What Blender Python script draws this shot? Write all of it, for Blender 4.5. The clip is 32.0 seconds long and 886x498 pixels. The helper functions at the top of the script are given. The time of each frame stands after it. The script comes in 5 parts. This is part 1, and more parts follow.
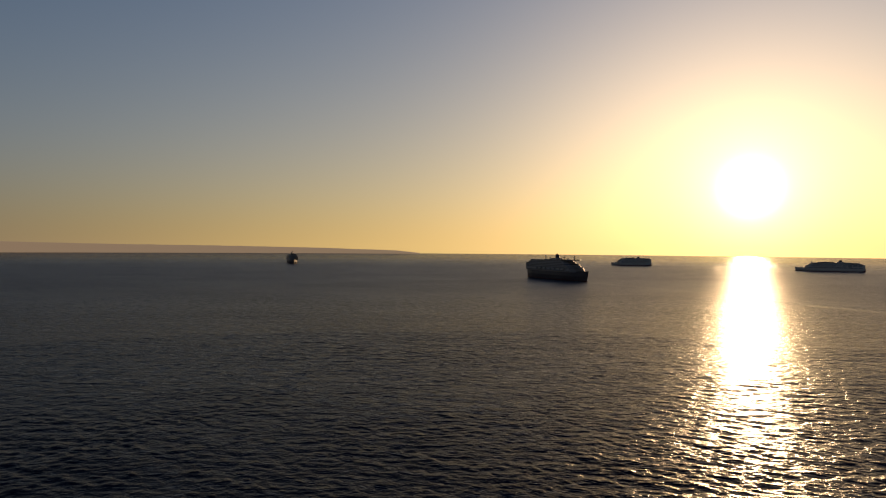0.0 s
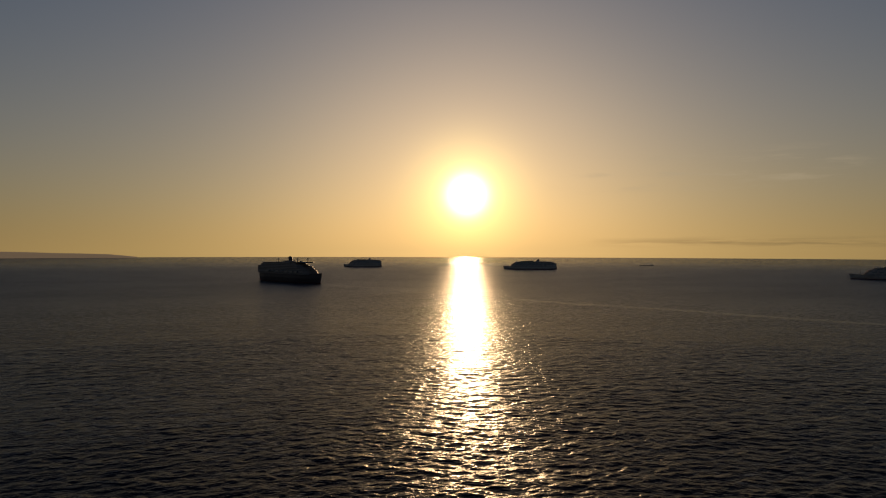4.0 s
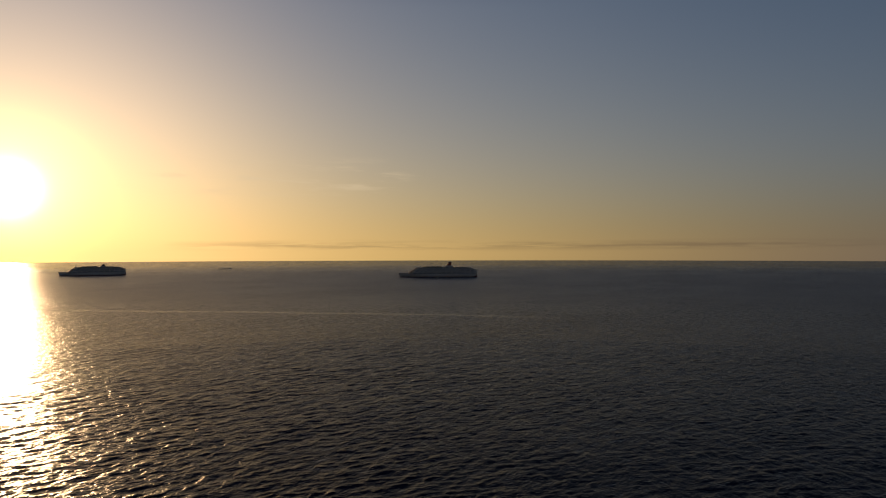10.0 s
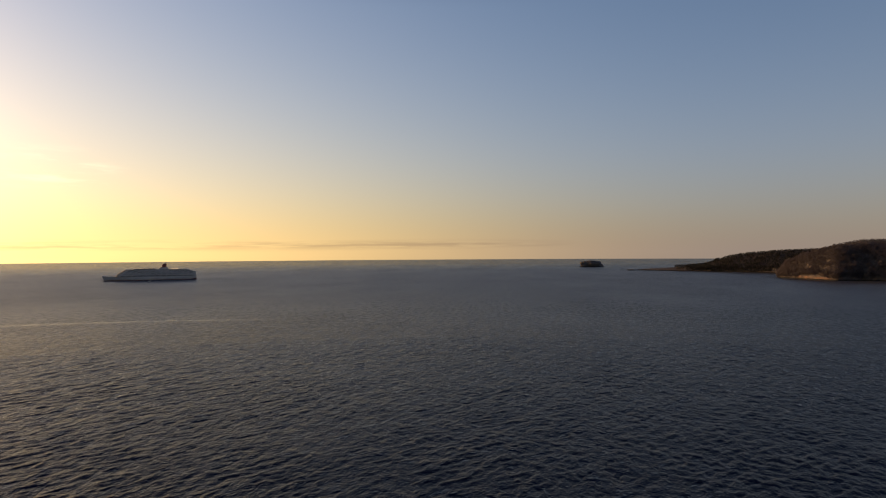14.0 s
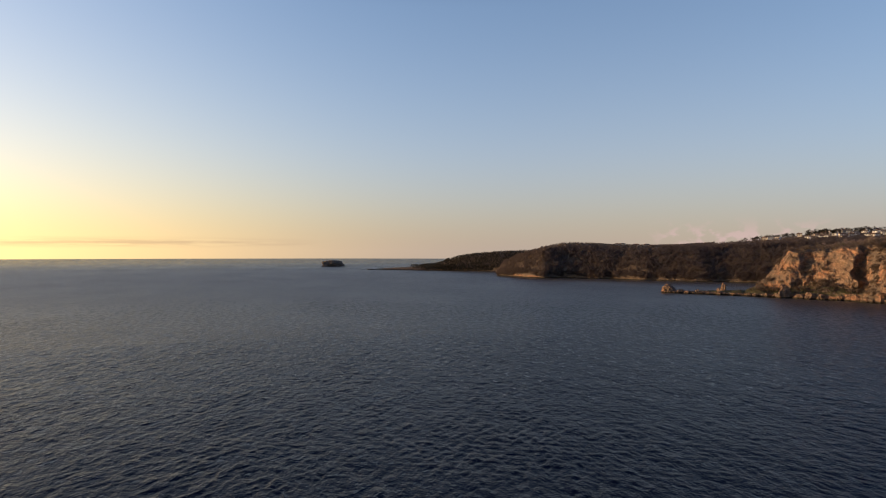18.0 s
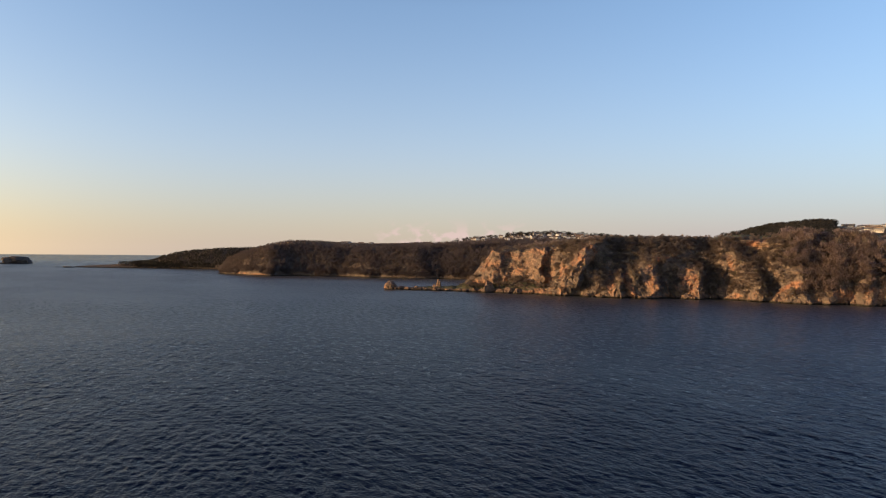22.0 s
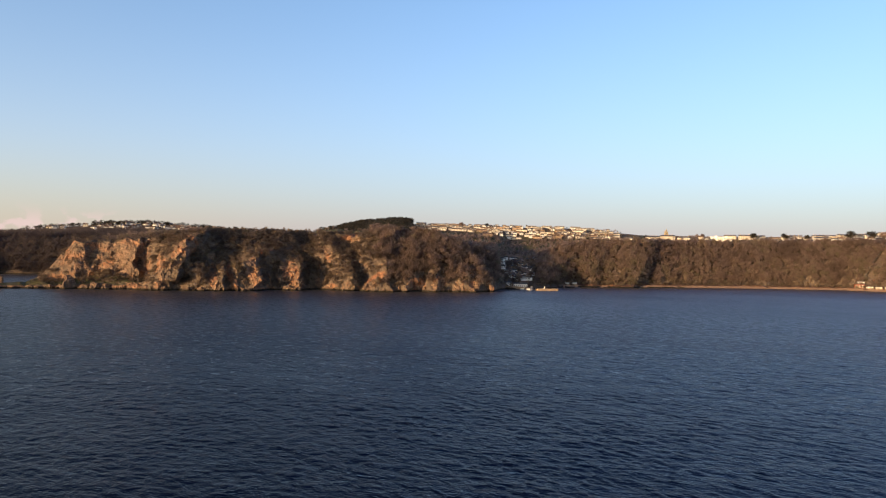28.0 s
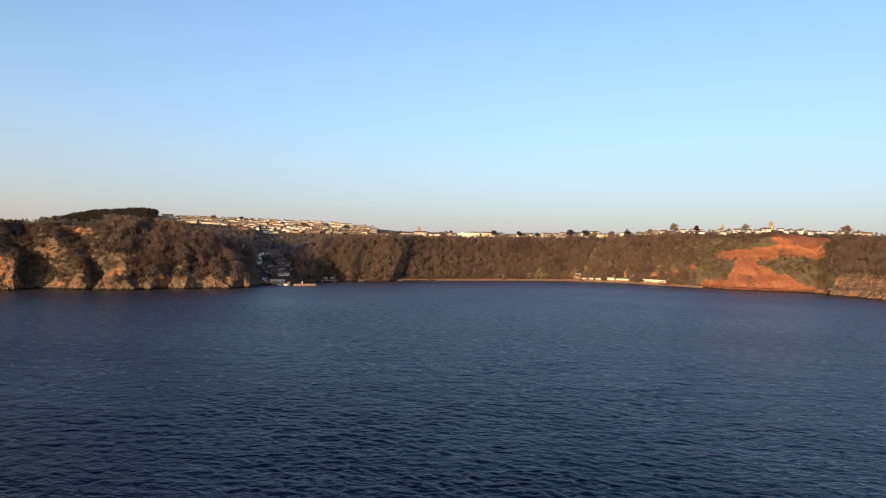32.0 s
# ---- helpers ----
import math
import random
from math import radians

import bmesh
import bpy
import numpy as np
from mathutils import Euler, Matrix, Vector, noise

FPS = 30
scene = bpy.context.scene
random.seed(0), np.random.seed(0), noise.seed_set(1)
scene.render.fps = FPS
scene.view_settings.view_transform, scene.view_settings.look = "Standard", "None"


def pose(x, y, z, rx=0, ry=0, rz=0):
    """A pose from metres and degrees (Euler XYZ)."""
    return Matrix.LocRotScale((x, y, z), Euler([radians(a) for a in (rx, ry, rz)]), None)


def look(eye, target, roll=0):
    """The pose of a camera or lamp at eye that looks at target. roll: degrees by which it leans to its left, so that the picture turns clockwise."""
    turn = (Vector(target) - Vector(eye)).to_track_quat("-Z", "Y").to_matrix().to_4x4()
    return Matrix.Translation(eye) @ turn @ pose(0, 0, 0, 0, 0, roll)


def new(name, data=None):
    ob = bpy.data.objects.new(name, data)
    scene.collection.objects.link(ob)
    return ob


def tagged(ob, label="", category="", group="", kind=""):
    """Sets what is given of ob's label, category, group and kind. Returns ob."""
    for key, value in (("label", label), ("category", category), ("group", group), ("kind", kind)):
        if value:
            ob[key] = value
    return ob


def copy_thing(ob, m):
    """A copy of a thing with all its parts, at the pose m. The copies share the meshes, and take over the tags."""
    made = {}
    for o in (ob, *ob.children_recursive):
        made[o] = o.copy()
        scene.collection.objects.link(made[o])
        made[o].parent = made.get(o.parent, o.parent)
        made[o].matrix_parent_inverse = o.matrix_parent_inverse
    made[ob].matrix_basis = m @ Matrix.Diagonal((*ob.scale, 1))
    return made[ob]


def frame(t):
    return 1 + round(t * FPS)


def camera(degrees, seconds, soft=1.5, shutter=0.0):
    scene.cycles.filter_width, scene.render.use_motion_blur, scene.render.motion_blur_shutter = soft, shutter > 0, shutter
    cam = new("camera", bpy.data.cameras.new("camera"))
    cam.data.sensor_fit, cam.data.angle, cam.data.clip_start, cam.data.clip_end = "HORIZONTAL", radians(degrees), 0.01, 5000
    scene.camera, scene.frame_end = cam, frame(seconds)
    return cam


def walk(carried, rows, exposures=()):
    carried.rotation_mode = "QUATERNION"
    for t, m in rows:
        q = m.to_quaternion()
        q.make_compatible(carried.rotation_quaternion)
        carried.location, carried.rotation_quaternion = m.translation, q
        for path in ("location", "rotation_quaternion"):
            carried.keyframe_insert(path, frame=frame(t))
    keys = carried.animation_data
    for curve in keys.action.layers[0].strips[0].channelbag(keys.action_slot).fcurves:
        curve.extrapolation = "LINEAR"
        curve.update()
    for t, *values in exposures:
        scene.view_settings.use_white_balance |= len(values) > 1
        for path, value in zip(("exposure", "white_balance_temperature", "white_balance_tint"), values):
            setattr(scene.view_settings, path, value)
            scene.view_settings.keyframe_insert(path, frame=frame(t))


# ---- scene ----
# ---- the camera: a drone hovering over the bay, turning clockwise where it hangs ----
EYE = 60.0
# seconds, heading (degrees, anticlockwise from +y), tilt, lean
PATH = [
    (0.0, 0.00, -0.30, -0.44),
    (0.5, -2.75, -0.23, -0.27),
    (1.0, -5.53, -0.20, -0.16),
    (1.5, -8.32, -0.17, -0.13),
    (2.0, -11.22, -0.15, -0.15),
    (2.5, -14.07, -0.11, -0.16),
    (3.0, -17.03, -0.10, -0.15),
    (3.5, -19.97, -0.04, -0.15),
    (5.5, -31.72, 0.04, -0.02),
    (6.0, -34.59, 0.05, -0.05),
    (6.5, -37.50, 0.07, -0.08),
    (7.0, -40.40, 0.14, -0.11),
    (7.5, -43.32, 0.16, -0.11),
    (8.0, -46.31, 0.22, -0.09),
    (8.5, -49.31, 0.28, -0.03),
    (9.0, -52.40, 0.28, 0.05),
    (9.5, -55.41, 0.29, 0.08),
    (10.0, -58.45, 0.30, 0.11),
    (10.5, -61.50, 0.31, 0.09),
    (11.0, -64.48, 0.31, 0.12),
    (11.5, -67.47, 0.30, 0.20),
    (12.0, -70.46, 0.33, 0.30),
    (12.5, -73.38, 0.28, 0.40),
    (13.0, -76.32, 0.24, 0.45),
    (13.5, -79.12, 0.19, 0.42),
    (14.0, -81.97, 0.22, 0.35),
    (14.5, -84.79, 0.20, 0.28),
    (16.5, -95.86, 0.20, 0.18),
    (17.0, -98.61, 0.18, 0.11),
    (17.5, -101.35, 0.17, 0.02),
    (18.0, -104.16, 0.14, -0.11),
    (18.5, -107.06, 0.16, -0.21),
    (19.0, -109.99, 0.15, -0.26),
    (19.5, -112.95, 0.14, -0.32),
    (20.0, -115.87, 0.10, -0.40),
    (20.5, -118.81, 0.10, -0.49),
    (21.0, -121.72, 0.13, -0.58),
    (21.5, -124.65, 0.13, -0.67),
    (22.0, -127.60, 0.11, -0.75),
    (22.5, -130.54, 0.12, -0.84),
    (23.0, -133.47, 0.13, -0.94),
    (23.5, -136.35, 0.17, -0.99),
    (24.0, -139.19, 0.19, -1.04),
    (24.5, -141.99, 0.20, -1.12),
    (25.0, -144.78, 0.20, -1.18),
    (25.5, -147.50, 0.18, -1.22),
    (27.5, -158.30, 0.09, -1.31),
    (28.0, -161.15, 0.07, -1.35),
    (28.5, -164.11, 0.07, -1.39),
    (29.0, -166.87, 0.07, -1.44),
    (29.5, -169.69, 0.10, -1.45),
    (30.0, -172.43, 0.08, -1.45),
    (30.5, -175.19, 0.10, -1.47),
    (31.0, -177.66, 0.13, -1.51),
    (31.5, -179.73, 0.12, -1.55),
    (32.0, -181.99, 0.15, -1.57),
]
cam = camera(67.9, 32.0, soft=1.15)
# seconds, stops, white balance, tint
EXPOSURE = [(0.0, -0.32, 6600, 12), (1.0, -0.62, 6550, 11), (3.0, -1.1, 6550, 11), (6.0, -1.5, 6750, 13), (7.0, -1.48, 6700, 12), (8.5, -1.05, 6650, 12), (10.0, -0.55, 6800, 14),
            (13.0, 0.6, 6720, 16), (14.0, 0.72, 6720, 16), (17.0, 1.26, 6680, 15), (19.0, 1.5, 6650, 12), (22.0, 1.72, 6550, 11), (25.0, 1.86, 6450, 10), (28.0, 1.84, 6450, 10), (32.0, 1.74, 6450, 10)]
walk(cam, [(t, pose(0, 0, EYE, 90 + p, r, y)) for t, y, p, r in PATH], EXPOSURE)


def at(bearing, dist):
    """A place in plan: degrees clockwise from +y, and metres from under the drone."""
    a = radians(bearing)
    return dist * math.sin(a), dist * math.cos(a)


# ---- world and sun ----
SUN_BEARING, SUN_HEIGHT = 25.0, 4.7
sun_way = Vector((*at(SUN_BEARING, math.cos(radians(SUN_HEIGHT))), math.sin(radians(SUN_HEIGHT))))


class Nodes:
    """Short hand for a node tree."""

    def __init__(self, tree):
        self.tree = tree
        tree.nodes.clear()

    def add(self, kind, _in=None, **props):
        n = self.tree.nodes.new("ShaderNode" + kind)
        self.dress(n, **props)
        for k, v in (_in or {}).items():
            self.put(n.inputs[k], v)
        return n

    def dress(self, n, operation=None, use_clamp=None, blend_type=None, interpolation_type=None, attribute_name=None,
              sky_type=None, sun_disc=None, sun_elevation=0.0, sun_rotation=0.0, air_density=1.0, dust_density=1.0, ozone_density=1.0):
        if operation:
            n.operation = operation
        if use_clamp:
            n.use_clamp = use_clamp
        if blend_type:
            n.blend_type = blend_type
        if interpolation_type:
            n.interpolation_type = interpolation_type
        if attribute_name:
            n.attribute_name = attribute_name
        if sky_type:
            n.sky_type, n.sun_disc, n.sun_elevation, n.sun_rotation = sky_type, sun_disc, sun_elevation, sun_rotation
            n.air_density, n.dust_density, n.ozone_density = air_density, dust_density, ozone_density

    def put(self, socket, v):
        if isinstance(v, bpy.types.NodeSocket):
            self.tree.links.new(v, socket)
        else:
            socket.default_value = v

    def math(self, op, a, b=0.0, c=0.0, clamp=False):
        n = self.add("Math", operation=op, use_clamp=clamp)
        for s, v in zip(n.inputs, (a, b, c)):
            self.put(s, v)
        return n.outputs[0]

    def vmath(self, op, a, b=(0, 0, 0)):
        n = self.add("VectorMath", {0: a, 1: b}, operation=op)
        return n.outputs["Value"] if op in ("DOT_PRODUCT", "LENGTH") else n.outputs["Vector"]

    def mix(self, f, a, b, blend="MIX"):
        n = self.add("MixRGB", {0: f, 1: a, 2: b}, blend_type=blend)
        return n.outputs[0]

    def noise(self, vector, scale, detail=3.0, rough=0.55, dims="3D"):
        n = self.add("TexNoise", {"Vector": vector, "Scale": scale, "Detail": detail, "Roughness": rough})
        return n.outputs["Fac"]

    def mapping(self, vector, scale=(1, 1, 1), rot=(0, 0, 0), loc=(0, 0, 0)):
        return self.add("Mapping", {"Vector": vector, "Location": loc, "Rotation": rot, "Scale": scale}).outputs[0]

    def ramp(self, f, stops, mode="LINEAR"):
        n = self.add("ValToRGB", {0: f})
        cr = n.color_ramp
        cr.interpolation = mode
        while len(cr.elements) < len(stops):
            cr.elements.new(0.5)
        for e, (p, c) in zip(cr.elements, stops):
            e.position, e.color = p, (*c, 1.0)
        return n.outputs[0]

    def span(self, v, lo, hi, a=0.0, b=1.0):
        n = self.add("MapRange", {0: v, 1: lo, 2: hi, 3: a, 4: b}, interpolation_type="SMOOTHSTEP")
        return n.outputs[0]


world = bpy.data.worlds.new("sky")
scene.world = world
world.use_nodes = True
w = Nodes(world.node_tree)
way = w.add("TexCoord").outputs["Generated"]
# the haze over the sea hides the line where the air begins
lifted = w.vmath("ADD", way, (0, 0, 0.014))
sky = w.add("TexSky", {"Vector": lifted}, sky_type="NISHITA", sun_disc=False, sun_elevation=radians(SUN_HEIGHT),
            sun_rotation=radians(SUN_BEARING), air_density=1.0, dust_density=0.8, ozone_density=1.5)
# bright dusty air round the low sun, and haze along the horizon: gold by the sun, pale and pinkish away from it
straight = w.vmath("NORMALIZE", way)
near = w.math("MAXIMUM", w.vmath("DOT_PRODUCT", straight, tuple(sun_way)), 0.0)
height = w.math("MAXIMUM", w.add("SeparateXYZ", {0: straight}).outputs[2], 0.0)
SKY = 0.10
tint = w.mix(w.math("POWER", near, 4.0), (0.84, 1.04, 1.35, 1), (1.03, 1.02, 1.08, 1))
colour = w.mix(1.0, sky.outputs[0], tint, "MULTIPLY")


def lobe(power, rgb):
    return w.mix(w.math("POWER", near, power), (0, 0, 0, 1), (*rgb, 1))


away = w.span(w.vmath("DOT_PRODUCT", straight, tuple(-sun_way)), 0.1, 0.85)
low = w.mix(away, (1.88, 1.56, 1.34, 1), (1.52, 1.28, 1.58, 1))
pale = w.mix(w.span(height, 0.0, 0.16), low, w.mix(away, (1.90, 1.72, 2.00, 1), (1.50, 1.30, 1.74, 1)))
haze = w.mix(w.math("POWER", near, 2.7), pale, (9.5, 6.5, 2.0, 1))
haze = w.mix(1.0, haze, lobe(24.0, (4.0, 2.0, 0.0)), "ADD")
colour = w.mix(w.math("MULTIPLY", w.math("EXPONENT", w.math("MULTIPLY", height, -5.8)), 0.92), colour, haze)
for power, rgb in ((5.0, (0.25, 0.4, 1.1)), (25.0, (2.9, 2.5, 2.1)), (450.0, (21.0, 15.5, 4.5)), (3600.0, (150.0, 116.0, 64.0))):
    colour = w.mix(1.0, colour, lobe(power, rgb), "ADD")
# an orange rim along the sea towards the sun
rim = w.math("MULTIPLY", w.math("EXPONENT", w.math("MULTIPLY", height, -22.0)), w.math("POWER", near, 2.0))
colour = w.mix(1.0, colour, w.mix(rim, (0, 0, 0, 1), (2.2, 1.25, 0.0, 1)), "ADD")
# thin clouds: a dusky bank low over the sea, wisps higher up, and small puffs over the land
side = lambda bearing, lo, hi: w.span(w.vmath("DOT_PRODUCT", straight, (*at(bearing, 1.0), 0.0)), lo, hi)
level = lambda mid, wide: w.math("EXPONENT", w.math("MULTIPLY", w.math("POWER", w.math("DIVIDE", w.math("SUBTRACT", height, mid), wide), 2.0), -1.0))
streak = w.noise(w.mapping(straight, (7, 7, 150)), 1.0, 5.0, 0.6)
bank = w.math("MULTIPLY", w.math("MULTIPLY", level(0.0105, 0.0055), side(64, 0.84, 0.96)), w.span(streak, 0.40, 0.62))
colour = w.mix(w.math("MULTIPLY", bank, 0.34), colour, (1.1, 0.75, 0.62, 1))
wisp = w.math("MULTIPLY", w.math("MULTIPLY", level(0.112, 0.022), side(45, 0.965, 0.995)), w.span(w.noise(w.mapping(straight, (9, 9, 85)), 1.0, 5.0, 0.6), 0.50, 0.72))
colour = w.mix(w.math("MULTIPLY", wisp, 0.6), colour, (10.0, 8.2, 5.4, 1))
puff = w.noise(w.mapping(straight, (48, 48, 70), (0, 0, 0), (3.1, 0.7, 0)), 1.0, 5.0, 0.55)
puff = w.math("MULTIPLY", w.math("MULTIPLY", level(0.020, 0.016), side(129, 0.990, 0.996)), w.span(puff, 0.47, 0.60))
colour = w.mix(w.math("MULTIPLY", puff, 0.75), colour, (2.45, 1.82, 1.72, 1))
# the high sky is deeper, and deepest square to the sun
phase = w.math("MULTIPLY_ADD", w.math("POWER", w.math("ABSOLUTE", w.vmath("DOT_PRODUCT", straight, tuple(sun_way))), 2.0), 1.2, 0.03)
zenith = w.mix(w.span(height, 0.5, 0.85), (0.17, 0.34, 0.90, 1), (0.09, 0.17, 0.55, 1))
phase = w.math("MULTIPLY", phase, w.math("MULTIPLY_ADD", away, 4.0, 1.0))
zenith = w.mix(1.0, zenith, phase, "MULTIPLY")
colour = w.mix(w.span(height, 0.345, 0.45, 0.0, 0.95), colour, zenith)
back = w.add("Background", {0: colour, 1: SKY})
w.tree.links.new(back.outputs[0], w.add("OutputWorld").inputs[0])

sun = new("sun", bpy.data.lights.new("sun", "SUN"))
sun.data.energy, sun.data.angle, sun.data.color = 1.6, radians(0.6), (1.0, 0.65, 0.34)
sun.matrix_world = look((0, 0, 400), Vector((0, 0, 400)) - sun_way)


# ---- materials ----
def material(name):
    m = bpy.data.materials.new(name)
    m.use_nodes = True
    return m, Nodes(m.node_tree)


def finish(n, colour, rough=0.8, bump=None, metal=0.0, spec=0.3, **more):
    b = n.add("BsdfPrincipled", {"Base Color": colour, "Roughness": rough, "Metallic": metal, "Specular IOR Level": spec})
    for k, v in more.items():
        n.put(b.inputs[k.replace("_", " ")], v)
    if bump is not None:
        n.put(b.inputs["Normal"], bump)
    n.tree.links.new(b.outputs[0], n.add("OutputMaterial").inputs[0])
    return b


def painted(name, rgb, rough=0.5, metal=0.0, vary=0.25, scale=0.6, spec=0.4):
    """Paint, plaster or metal with stains at two scales."""
    m, n = material(name)
    p = n.add("TexCoord").outputs["Object"]
    big, fine = n.noise(p, scale, 4.0), n.noise(p, scale * 9, 3.0)
    f = n.math("ADD", n.math("MULTIPLY", big, 0.7), n.math("MULTIPLY", fine, 0.3))
    rnd = n.add("ObjectInfo").outputs["Random"]
    f = n.math("ADD", f, n.math("MULTIPLY_ADD", rnd, 0.24, -0.12))
    dark = tuple(c * (1 - vary * 1.6) for c in rgb)
    light = tuple(min(1, c * (1 + vary * 0.5)) for c in rgb)
    col = n.ramp(f, [(0.25, dark), (0.5, rgb), (0.75, light)])
    b = n.add("Bump", {"Strength": 0.25, "Distance": 0.04, "Height": fine}).outputs[0]
    finish(n, col, rough, b, metal, spec)
    return m


SEA_WAVES, SEA_RIPPLES, SEA_GROUPS, SEA_GLOSS = 0.9, 0.2, 1.5, 0.50


def sea_material():
    m, n = material("sea_water")
    p = n.add("TexCoord").outputs["Object"]
    gust = n.span(n.noise(n.mapping(p, (0.004, 0.007, 1)), 1.0, 4.0, 0.6), 0.3, 0.7, 0.75, 1.2)
    # short wind waves and the ripples on them, about equally steep at every size
    waves = n.noise(n.mapping(p, (0.22, 0.34, 1), (0, 0, 0.15)), 1.0, 5.0, 0.52)
    chop = n.noise(n.mapping(p, (0.95, 1.25, 1), (0, 0, 0.6)), 1.0, 3.0, 0.55)
    groups = n.noise(n.mapping(p, (0.036, 0.058, 1), (0, 0, 0.25)), 1.0, 4.0, 0.6)
    h = n.math("MULTIPLY_ADD", waves, SEA_WAVES, n.math("MULTIPLY_ADD", groups, SEA_GROUPS, n.math("MULTIPLY", chop, SEA_RIPPLES)))
    bump = n.add("Bump", {"Strength": 1.0, "Distance": 1.0, "Height": n.math("MULTIPLY", h, gust)})
    b = bump.outputs[0]
    deep = n.mix(gust, (0.0010, 0.0036, 0.0165, 1), (0.0015, 0.0048, 0.0225, 1))
    foam = n.math("MULTIPLY", n.add("Attribute", attribute_name="foam").outputs["Fac"], n.span(n.noise(p, 0.12, 4.0, 0.7), 0.25, 0.55))
    n.put(bump.inputs["Strength"], n.math("MULTIPLY_ADD", foam, -0.9, 1.0, clamp=True))
    deep = n.mix(n.math("MULTIPLY", foam, 0.15), deep, (0.6, 0.6, 0.58, 1))
    # ruffled patches between smoother flecks
    ruffle = n.span(n.noise(n.mapping(p, (0.15, 0.23, 1), (0, 0, 0.3)), 1.0, 4.0, 0.62), 0.36, 0.64, -0.04, 0.05)
    # out past the lee of the land the water is ruffled all over
    out = n.span(n.vmath("LENGTH", p), 160.0, 1300.0, 0.22, 0.36)
    # and far out it lies smoother again
    out = n.math("SUBTRACT", out, n.span(n.vmath("LENGTH", p), 1500.0, 3600.0, 0.0, 0.25))
    rough = n.math("ADD", out, ruffle)
    rough = n.math("MAXIMUM", n.math("MULTIPLY_ADD", foam, -0.1, rough), 0.05)
    # a dull, slightly oily gloss over the deep water
    gloss = n.add("BsdfGlossy", {"Color": (1, 1, 1, 1), "Roughness": rough, "Normal": b})
    gloss.distribution = "BECKMANN"
    fresnel = n.add("Fresnel", {"IOR": 1.33, "Normal": b}).outputs[0]
    body = n.add("BsdfDiffuse", {"Color": deep})
    # small ripples spread part of the gloss wide
    sheen = n.add("BsdfGlossy", {"Color": (1, 1, 1, 1), "Roughness": n.math("MULTIPLY", rough, 1.55), "Normal": b})
    sheen.distribution = "GGX"
    both = n.add("MixShader", {0: 0.4, 1: gloss.outputs[0], 2: sheen.outputs[0]})
    mixed = n.add("MixShader", {0: n.math("MULTIPLY", fresnel, SEA_GLOSS), 1: body.outputs[0], 2: both.outputs[0]})
    n.tree.links.new(mixed.outputs[0], n.add("OutputMaterial").inputs[0])
    return m


def scrub_of(n, mid, fine):
    return n.ramp(n.math("MULTIPLY_ADD", mid, 0.5, n.math("MULTIPLY", fine, 0.5)),
                  [(0.3, (0.09, 0.07, 0.056)), (0.5, (0.17, 0.128, 0.096)), (0.72, (0.25, 0.19, 0.14))])


